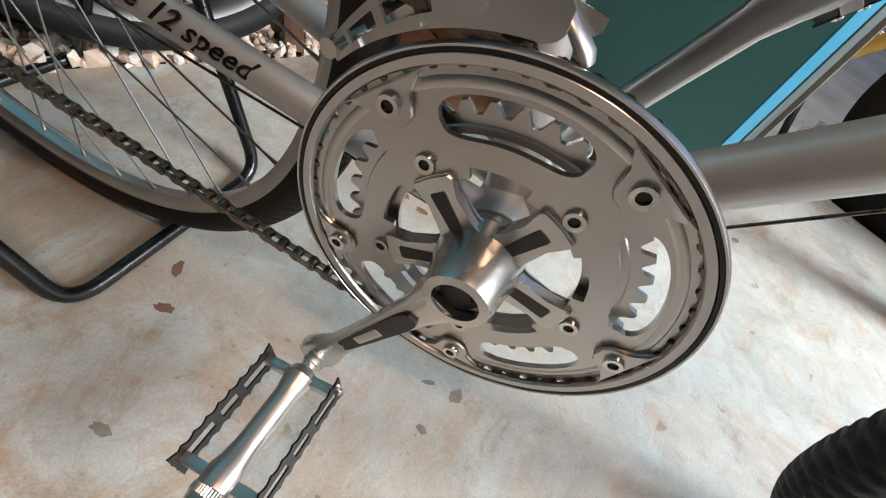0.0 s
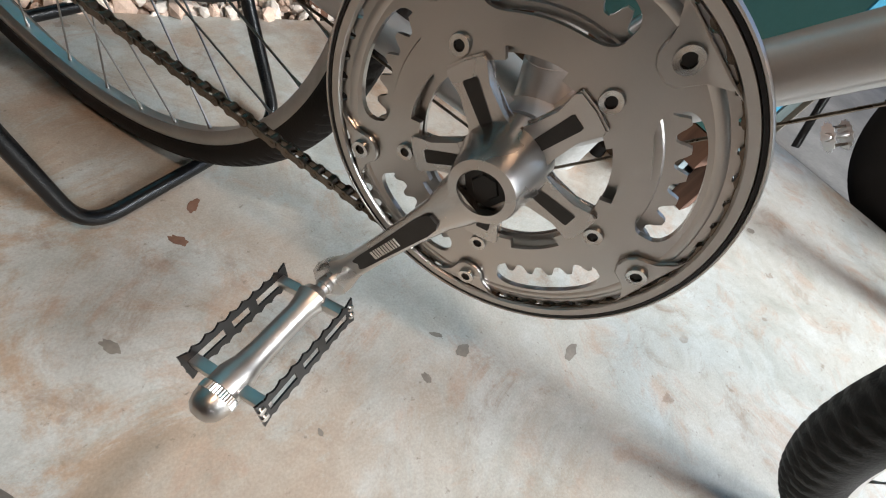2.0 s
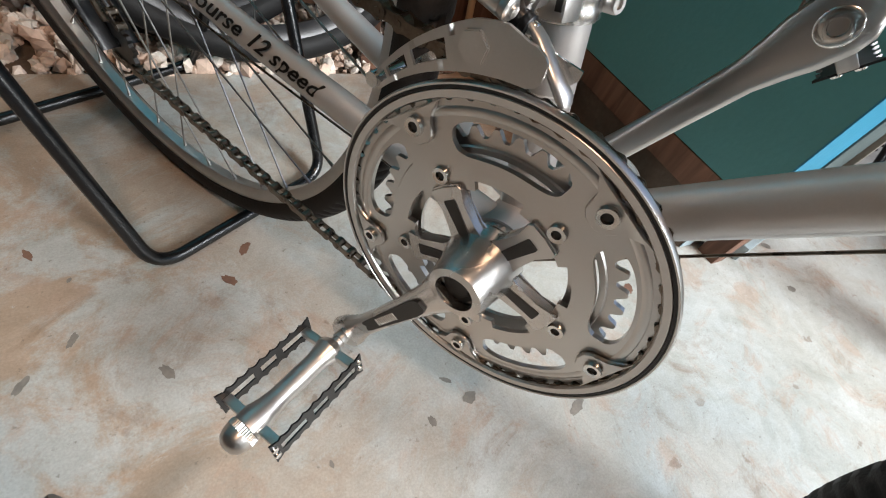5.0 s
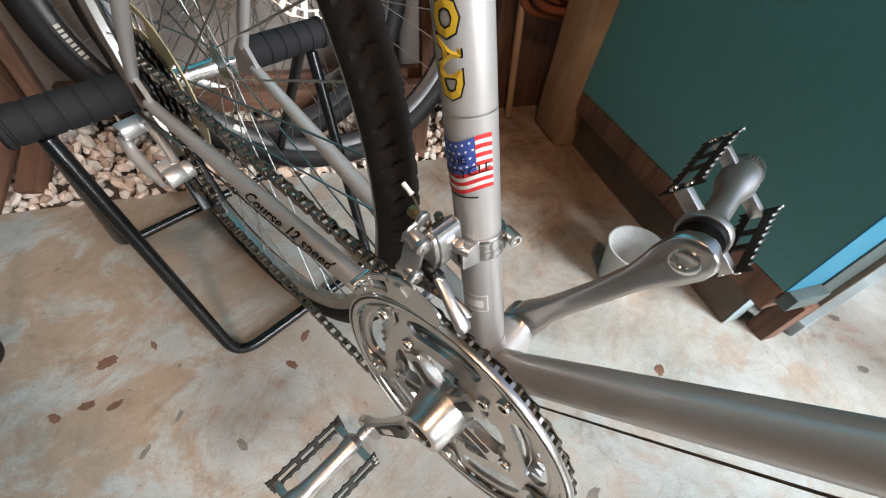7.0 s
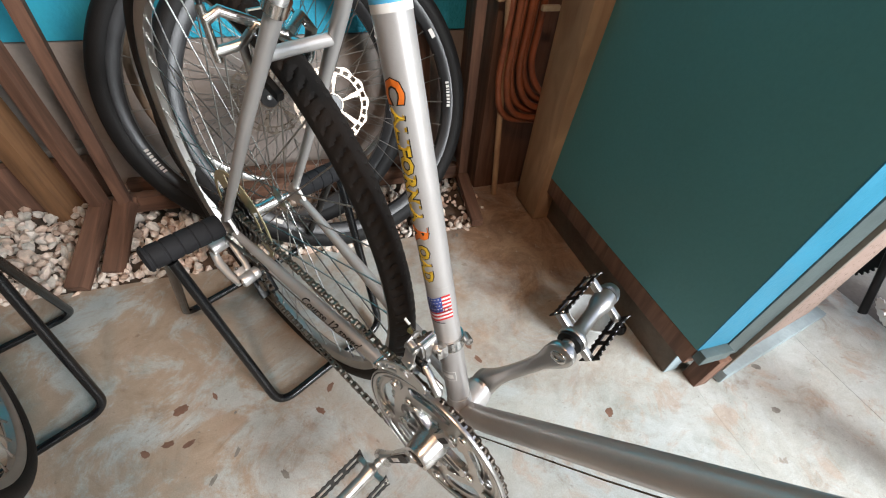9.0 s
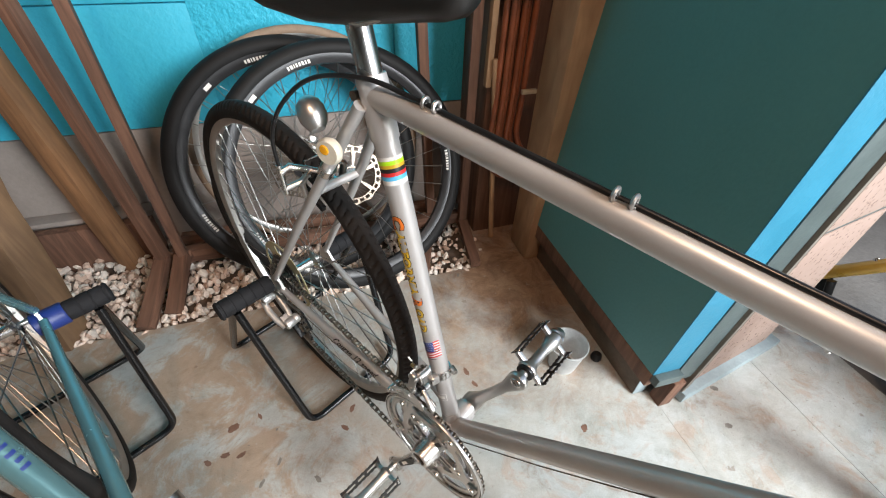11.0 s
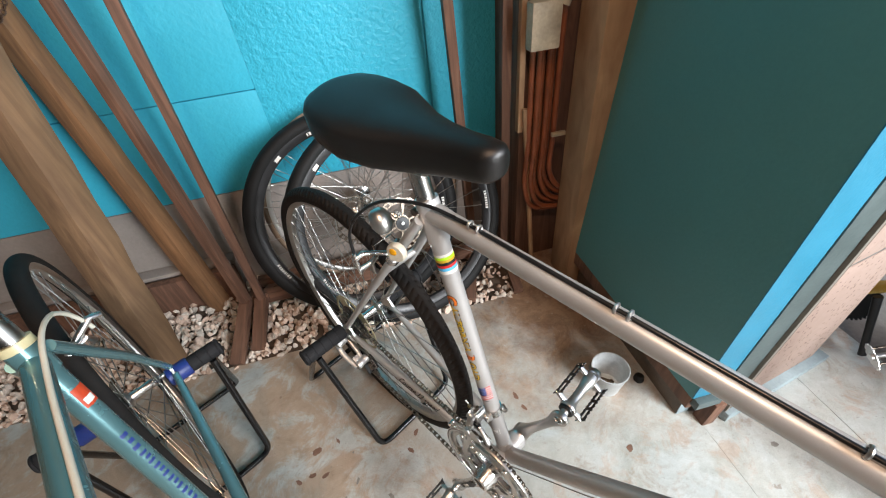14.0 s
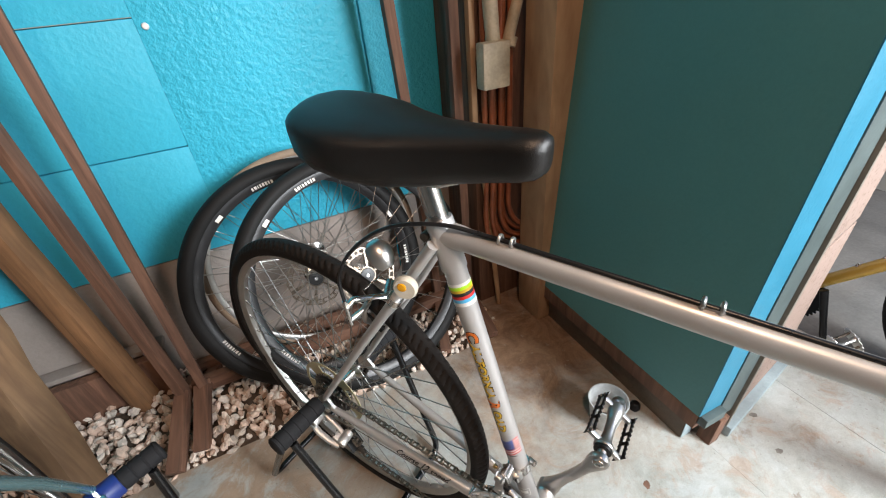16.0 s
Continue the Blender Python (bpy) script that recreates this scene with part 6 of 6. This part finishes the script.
def prints(b):
    r = 0.0145
    SIDE = (0.25, -1, 0)
    m = along((0, 0, 0), SEAT_DIR, SIDE)
    # rainbow band
    z = 0.4545
    for h, mat in ((0.0045, "white"), (0.0048, "lime"), (0.0040, "decal_yellow"), (0.0048, "ink"), (0.0045, "red"), (0.0050, "sky"), (0.0055, "white")):
        bar_patch(SEAT_TUBE, m, r, z + 0.030 - h, z + 0.030, -0.030, 0.030, mat, 0.00025, "decal_band")
        z -= h
    # model lettering that reads down the tube, yellow and orange with a dark edge
    ml = along((0, 0, 0), SEAT_DIR, (0.14, -1, 0))
    for words, x0, x1, tall, mat in (("C", 0.4120, 0.3935, 0.0175, "decal_orange"), ("ALIFORNIA", 0.3915, 0.2915, 0.0125, "decal_yellow"), ("R", 0.2875, 0.2700, 0.0170, "decal_orange"), ("OAD", 0.2680, 0.2255, 0.0125, "decal_yellow")):
        for edge, material, lift in ((0.014, "ink", 0.0003), (0.0, mat, 0.0006)):
            t = text_part("letters", words, 0.1, material, SEAT_TUBE, ml, 0.0, 0.004 + edge * 0.35)
            xs = [v.co.x for v in t.data.vertices]
            ys = [v.co.y for v in t.data.vertices]
            grow = 0.0009 if edge else 0.0
            for v in t.data.vertices:
                u = (v.co.x - min(xs)) / (max(xs) - min(xs))
                w2 = ((v.co.y - min(ys)) / (max(ys) - min(ys)) - 0.5) * -(tall + 2 * grow)
                top = 1 if v.co.z > 0 else 0
                v.co = Vector((x0 + grow + (x1 - x0 - 2 * grow) * u, (r + lift + top * 0.0001) * math.sin(w2 / r), (r + lift + top * 0.0001) * math.cos(w2 / r)))
    # flag sticker, printed as if it waved
    f0, f1, a0, a1 = 0.1745, 0.2055, -0.0175, 0.0155

    def drift(a):
        return 0.0012 * math.sin((a - a0) * 230) - (a - a1) * 0.10 - 0.0018

    def waved(name, z0, z1, b0, b1, material, lift):
        bm = bmesh.new()
        n = max(1, round((b1 - b0) / 0.0015))
        cols = []
        for k in range(n + 1):
            a = b0 + (b1 - b0) * k / n
            cols.append([bm.verts.new((z + drift(a), (r + lift) * math.sin(a / r), (r + lift) * math.cos(a / r))) for z in (z0, z1)])
        for p, q in zip(cols, cols[1:]):
            bm.faces.new((p[0], p[1], q[1], q[0]))
        bmesh.ops.recalc_face_normals(bm, faces=bm.faces[:])
        part(name, bm, material, SEAT_TUBE, "", True, m)

    waved("flag_sticker", f0, f1, a0, a1, "white", 0.0002)
    step = (f1 - f0) / 13
    for k in range(0, 13, 2):
        waved("flag_stripe", f0 + k * step, f0 + (k + 1) * step, a0, a1 if k < 5 else a0 + 0.0100, "red", 0.0004)
    waved("flag_field", f0 + 5 * step, f1, a0 + 0.0095, a1, "navy", 0.0005)
    for i in range(4):
        for j in range(6):
            a = a1 - 0.0020 - j * 0.0036 - (i % 2) * 0.0016
            waved("flag_star", f1 - 0.0030 - i * 0.0042, f1 - 0.0018 - i * 0.0042, a - 0.0012, a, "white", 0.0006)
    # the words lie upright: across the tube's axis
    for words, zz, tall, shift in (("THE", 0.1945, 0.0070, 0.0070), ("BICYCLE", 0.1868, 0.0076, 0.0040)):
        t = text_part("sticker_words", words, tall, "ink", SEAT_TUBE, m)
        xs = [v.co.x for v in t.data.vertices]
        for v in t.data.vertices:
            u, w2 = v.co.x - min(xs) - 0.0165 + shift, v.co.y
            v.co = Vector((zz + w2 + drift(-u), (r + 0.0008) * math.sin(-u / r), (r + 0.0008) * math.cos(-u / r)))
    bar_patch(SEAT_TUBE, m, r, 0.1705, 0.1716, -0.008, 0.012, "ink", 0.0003)
    bar_patch(SEAT_TUBE, m, r, 0.076, 0.092, -0.010, 0.010, "white", 0.0002, "maker_label")
    bar_patch(SEAT_TUBE, m, r, 0.0770, 0.0910, -0.0090, 0.0090, "silver", 0.0003, "maker_label_field")
    bar_patch(SEAT_TUBE, m, r, 0.0805, 0.0875, -0.0065, 0.0065, "white", 0.0004)
    bar_patch(SEAT_TUBE, m, r, 0.2165, 0.2172, -0.04, 0.04, "alu_dull", 0.0002, "decal_edge")
    # script on the chainstay
    p0, p1 = Vector((-0.30, -0.0495, 0.0545)), Vector((-0.14, -0.034, 0.0240))
    d = p1 - p0
    ms = along(p0, d, (0.0, -1, 0.55))
    stay = [o for o in b.children if o.name.startswith("chainstay") and "bridge" not in o.name][0]
    t = text_part("script_line", "Course 12 speed", 0.0160, "ink", stay, ms, 0.40, 0.0003)
    for v in t.data.vertices:
        rr = 0.0109
        a = v.co.y / rr
        v.co = Vector((v.co.x + d.length * 0.595, rr * math.sin(a), rr * math.cos(a)))
    # green and black label on the down tube
    md = along(DOWN_FOOT, DOWN_DIR, (-0.35, -0.55, 0.6))
    bar_patch(DOWN_TUBE, md, 0.0146, 0.546, 0.572, -0.008, 0.008, "decal_yellow", 0.0002, "label_border")
    bar_patch(DOWN_TUBE, md, 0.0146, 0.547, 0.571, -0.0072, 0.0072, "ink", 0.0004, "label_field")
    bar_patch(DOWN_TUBE, md, 0.0146, 0.558, 0.566, -0.0064, 0.0064, "lime", 0.0006, "label_mark")


prints(BIKE)


# ---- stands ----
def bike_stand(m, collar, label, high=0.350, front=0.126, rear=-0.204, half=0.127, half_rear=0.153):
    t = thing("bicycle_stand", m, label, "bicycle stand", "floor stands")
    for f in (1, -1):
        bm = bmesh.new()
        x1, h = (front, half) if f > 0 else (rear, half_rear)
        sweep(bm, fillet([(0.012 * f, -0.150, high - 0.015), (x1, -h, 0.008), (x1, h, 0.008), (0.012 * f, 0.150, high - 0.015)], 0.035, 7), 0.0078, 14)
        part("hoop", bm, "black_tube", t)
    for s in (-1, 1):
        bm = bmesh.new()
        prof = [(0, s * 0.068), (0.0165, s * 0.068)]
        for k in range(5):
            y = 0.072 + k * 0.020
            prof += [(0.0185, s * y), (0.0185, s * (y + 0.0165)), (0.0172, s * (y + 0.018)), (0.0172, s * (y + 0.0195))]
        prof += [(0.0195, s * 0.172), (0.0195, s * 0.176), (0.016, s * 0.179), (0, s * 0.180)]
        lathe(bm, prof, (0, 0, high), (0, 1, 0), 30)
        part("roller", bm, "foam", t)
        if collar:
            bm = bmesh.new()
            lathe(bm, [(0.0180, s * 0.064), (0.0205, s * 0.066), (0.0205, s * 0.108), (0.0190, s * 0.110)], (0, 0, high), (0, 1, 0), 26)
            part("tape_collar", bm, "blue_tape", t, "blue tape wound on the roller")
    return t


bike_stand(pose(-0.442, 0.0, 0.0), False, "black tubular bicycle stand with foam rollers under the silver bicycle")
bike_stand(pose(-0.598, -0.473, 0.0), True, "black tubular bicycle stand with blue tape under the teal bicycle", 0.385, 0.058, -0.220)


# ---- loose wheels leaning on the wall ----
def loose_wheel(s, v0, z0, lean, yaw, R, rt, turn, disc, label, rim="black_rim", tyre="rubber", bars=True):
    m = WALL @ pose(s, v0, z0, 0, 0, yaw) @ Matrix.Rotation(radians(-lean), 4, "X") @ Matrix.Translation((0, 0, R))
    t = thing("spare_wheel", m, label, "wheel", "loose wheels by the wall")
    rot = Matrix.Rotation(radians(turn), 4, "Y")
    add_wheel(t, rot, R, rt, tyre, rim, "slick", 32, 0.070, 0.024, 0.024 if bars else 0.015, disc, False, 180)
    if bars:
        rr = R - rt - rt * 0.55 - 0.014
        for st in (0.55, 2.4, 4.2):
            print_bars(t, rot, rr, -rt * 0.68, [0.020, 0.014, 0.018, 0.018, 0.016, 0.008, 0.022, 0.016], st, 0.009)
            print_bars(t, rot, rr, -rt * 0.68, [0.07], st + 0.55, 0.010)
    return t


loose_wheel(-0.200, 0.704, 0.014, 18.9, 4, 0.346, 0.024, 44, True, "black spoked wheel with smooth tyre leaning on the wall")
loose_wheel(-0.060, 0.598, 0.030, 22.7, 7.5, 0.347, 0.023, 40, True, "black spoked disc-brake wheel leaning in the timber rack")
loose_wheel(-0.168, 0.880, 0.020, 5, 3, 0.335, 0.012, 0, False, "old narrow wheel with a pale rim behind the black wheels", "rim_alu", "tan_wall", False)


# ---- the teal bicycle ----
def teal_bicycle():
    """Seen only from the rear wheel to the saddle and frame tubes."""
    b = thing("teal_road_bicycle", pose(-0.193, -0.431, 0.329, 1.4, 0, 2.8), "teal metallic road bicycle with a cream saddle on a black stand", "bicycle")
    ax = Vector((-0.405, 0, 0.070))
    up = Vector((-0.333, 0, 1.0)).normalized()

    def tube(name, pts, r, mat="teal_paint", radii=None, n=22, label=""):
        bm = bmesh.new()
        sweep(bm, pts, r, n, radii=radii)
        return part(name, bm, mat, b, label)
    tube("seat_tube", [(0, 0, 0), up * 0.470], 0.0145)
    tube("seat_lug", [up * 0.435, up * 0.476], 0.0168)
    tube("lug_band", [up * 0.474, up * 0.484], 0.0175, "disc_plastic")
    tube("top_tube", [(-0.143, 0, 0.430), (0.40, 0, 0.470)], 0.0138)
    tube("down_tube", [(0, 0, 0), (0.42, 0, 0.40)], 0.015)
    tube("head_tube", [(0.425, 0, 0.385), (0.39, 0, 0.52)], 0.0175)
    tube("seat_post", [up * 0.480, up * 0.640], 0.0132, "alu")
    for s in (-1, 1):
        tube("seatstay", [(ax.x + 0.01, s * 0.060, ax.z + 0.018), (-0.29, s * 0.042, 0.25), (-0.153, s * 0.017, 0.432)], 0.0075, radii=[0.0065, 0.0075, 0.0078])
        tube("chainstay", [(-0.012, s * 0.02, 0), (-0.2, s * 0.04, 0.034), (ax.x + 0.02, s * 0.06, ax.z)], 0.01, radii=[0.0115, 0.0100, 0.0065])
        bm = bmesh.new()
        prism(bm, [(ax.x - 0.016, ax.z - 0.020), (ax.x + 0.030, ax.z - 0.010), (ax.x + 0.014, ax.z + 0.026), (ax.x - 0.012, ax.z + 0.006)], s * 0.0595 - 0.0025, s * 0.0595 + 0.0025)
        part("dropout", bm, "chrome", b)
        tube("fork_blade", [(0.43, s * 0.03, 0.40), (0.47, s * 0.045, 0.2), (0.56, s * 0.05, 0.07)], 0.01, radii=[0.0125, 0.010, 0.0065])
    bm = bmesh.new()
    lathe(bm, [(0.017, -0.034), (0.0205, -0.034), (0.0205, 0.034), (0.017, 0.034)], n=28, close=True)
    part("bottom_bracket_shell", bm, "teal_paint", b)
    tube("brake_cable", fillet([(-0.25, 0.045, 0.36), (-0.235, 0.040, 0.42), (-0.16, 0.026, 0.460), (-0.06, 0.014, 0.454), (0.38, 0.012, 0.488)], 0.05, 8), 0.0030, "cream", n=10, label="pale cable housing over the top tube")
    bm = bmesh.new()
    for s in (-1, 1):
        sweep(bm, [(-0.230, 0, 0.352), (-0.240, s * 0.030, 0.360), (-0.258, s * 0.034, 0.335), (-0.268, s * 0.026, 0.318)], 0.0065, 12, squash=0.7)
    sweep(bm, [(-0.230, 0, 0.352), (-0.245, 0.05, 0.380), (-0.250, 0.062, 0.374)], 0.005, 10)
    part("rear_brake", bm, "alu", b, "aluminium rear brake caliper")
    # prints
    mt = along(up * 0.44, -up, (0.6, 0.7, 0.2))
    bar_patch(b, mt, 0.0145, 0.035, 0.065, -0.009, 0.009, "decal_red", 0.0003, "crest_decal")
    bar_patch(b, mt, 0.0145, 0.052, 0.061, -0.006, 0.006, "white", 0.0005, "crest_mark")
    x = 0.12
    for w in (0.034, 0.024, 0.026, 0.026, 0.030):
        for k in range(3):
            bar_patch(b, mt, 0.0145, x + w * k * 0.36, x + w * (k * 0.36 + 0.17), -0.010 + 0.002 * (k % 2), -0.001, "blue_tape", 0.0003, "letter_stroke")
        x += w + 0.004
    add_wheel(b, Matrix.Translation(ax), 0.338, 0.0150, "brown_rubber", "rim_alu", "slick", 36, 0.062, 0.019, 0.012, n=180, name="rear_wheel")
    add_wheel(b, pose(0.565, 0, 0.010), 0.338, 0.0150, "rubber", "rim_alu", "slick", 36, 0.062, 0.019, 0.012, n=120, name="front_wheel")
    bm = bmesh.new()
    for k, n in enumerate((13, 15, 17, 20, 23)):
        r = n * 0.0127 / (2 * math.pi)
        y = -0.050 + 0.0038 * k
        polar_plate(bm, [0.010, teeth(n, r - 0.002, r + 0.0022)], n * 6, lambda i, a: True, y - 0.0008, y + 0.0008)
    part("freewheel", bm, "sprocket", b, "", False, Matrix.Translation(ax))
    bm = bmesh.new()
    lathe(bm, [(0.055, -0.045), (0.085, -0.045), (0.085, -0.041), (0.055, -0.041)], n=60, close=True)
    part("chainring", bm, "alu_dull", b)
    for s, a in ((-1, 145), (1, -35)):
        q = Vector((0.17 * math.cos(radians(a)), s * 0.075, 0.17 * math.sin(radians(a))))
        tube("crank_arm", [(0, s * 0.062, 0), q], 0.011, "alu_dull", radii=[0.015, 0.0105], n=14)
        tube("pedal", [q, q + Vector((0, s * 0.09, 0))], 0.012, "black_metal", n=12)
    # saddle
    bm = bmesh.new()
    for ring in [None]:
        st = [(-0.15, 0.02, 0.014), (-0.13, 0.062, 0.030), (-0.09, 0.076, 0.038), (-0.04, 0.062, 0.040), (0.02, 0.036, 0.036), (0.09, 0.022, 0.034), (0.125, 0.018, 0.028), (0.135, 0.006, 0.012)]
        rs = []
        for x, w, h in st:
            rs.append([bm.verts.new((x, w * math.cos(2 * math.pi * j / 20), h * (0.6 if math.sin(2 * math.pi * j / 20) > 0 else 0.9) * math.sin(2 * math.pi * j / 20))) for j in range(20)])
        for p, q in zip(rs, rs[1:]):
            for j in range(20):
                bm.faces.new((p[j], p[(j + 1) % 20], q[(j + 1) % 20], q[j]))
        bm.faces.new(rs[0][::-1])
        bm.faces.new(rs[-1])
    bmesh.ops.subdivide_edges(bm, edges=bm.edges[:], cuts=1, use_grid_fill=True, smooth=0.6)
    part("saddle", bm, "cream", b, "cream vinyl saddle", True, pose(-0.215, 0, 0.640))
    return b


teal_bicycle()


# ---- things past the partition ----
def yard_wheel():
    t = thing("parked_bicycle_wheel", pose(0.945, 0.575, 0.0, 0, 0, 4), "black fat-tyred bicycle wheel standing on the concrete", "wheel")
    add_wheel(t, Matrix.Translation((0, 0, 0.335)), 0.335, 0.030, "rubber", "black_rim", "slick", 32, 0.070, 0.022, 0.016, False, False, 140)
    c = thing("cart_wheel", pose(0.885, 0.964, -0.06, 0, 0, -36), "black rubber cart wheel with a grey steel disc in the yard", "wheel")
    bm = bmesh.new()
    lathe(bm, [(0.185, -0.075), (0.235, -0.088), (0.275, -0.085), (0.292, -0.070), (0.298, 0.0), (0.292, 0.070), (0.275, 0.085), (0.235, 0.088), (0.185, 0.075)], (0, 0, 0.298), (0, 1, 0), 72, True)
    part("tyre", bm, "rubber", c)
    bm = bmesh.new()
    lathe(bm, [(0, -0.030), (0.050, -0.034), (0.070, -0.020), (0.130, -0.015), (0.160, -0.040), (0.186, -0.070), (0.186, 0.070), (0.05, 0.04), (0, 0.04)], (0, 0, 0.298), (0, 1, 0), 60)
    part("wheel_disc", bm, "channel", c, "dull grey steel disc")


yard_wheel()


def yellow_bicycle():
    b = thing("yellow_bicycle", pose(0.455, 1.055, 0, 0, 0, -36), "mustard yellow bicycle parked beyond the rendered wall", "bicycle")

    def tube(name, pts, r, mat="yellow_paint", n=18, label="", radii=None, squash=1.0):
        bm = bmesh.new()
        sweep(bm, pts, r, n, radii=radii, squash=squash)
        return part(name, bm, mat, b, label)
    tube("frame_tube", [(-0.036, 0.0, 0.150), (0.111, 0.0, 0.337), (0.36, 0.0, 0.62)], 0.017)
    tube("seat_tube", [(-0.060, 0.0, 0.150), (-0.20, 0, 0.60)], 0.016)
    tube("chainstay", [(-0.060, 0.04, 0.150), (-0.45, 0.06, 0.21)], 0.010)
    tube("crank_arm", [(0.036, -0.03, 0.205), (0.072, -0.035, 0.115), (0.104, -0.04, 0.038)], 0.012, "black_metal", 14, "black crank arm", [0.0135, 0.0115, 0.0125], 0.7)
    for k in range(3):
        bm = bmesh.new()
        lathe(bm, [(0, 0.0), (0.006, 0.0), (0.006, 0.010), (0, 0.012)], (0.069 + 0.042 * k, -0.004, 0.300 + 0.0515 * k), (-0.75, 0, 0.66), 12)
        part("bolt", bm, "chrome", b)
    bm = bmesh.new()
    polar_plate(bm, [0.050, 0.090, teeth(48, 0.096, 0.102)], 384, lambda i, a: True, 0.010, 0.013)
    part("chainring", bm, "black_metal", b, "black toothed chainring", False, Matrix.Translation((-0.064, 0, 0.132)))
    bm = bmesh.new()
    lathe(bm, [(0, -0.036), (0.008, -0.036), (0.010, -0.030), (0.007, -0.022), (0.0065, 0.020), (0.010, 0.030), (0.009, 0.040), (0, 0.041)], n=18)
    pedal_body = part("pedal", bm, "alu_satin", b, "silver platform pedal with toothed ends", True, Matrix.Translation((0.150, -0.07, 0.112)) @ pose(0, 0, 0, 12, 35, 0))
    for yy in (-0.030, 0.028):
        bm = bmesh.new()
        outline = []
        for k in range(56):
            a = 2 * math.pi * k / 56
            grow = 1.0 if k % 4 < 2 else 1.14
            outline.append((0.031 * grow * math.cos(a), 0.013 * grow * math.sin(a)))
        prism(bm, outline, yy, yy + 0.003)
        part("toothed_plate", bm, "alu_satin", pedal_body)
    for xx in (-0.020, 0.020):
        bm = bmesh.new()
        rod(bm, (xx, -0.029, 0), (xx, 0.029, 0), 0.0035, None, 10)
        part("side_bar", bm, "steel", pedal_body)
    add_wheel(b, pose(-0.46, 0, 0.275), 0.335, 0.022, "rubber", "black_rim", "slick", 32, 0.062, 0.019, 0.012, n=100, name="rear_wheel")
    return b


yellow_bicycle()
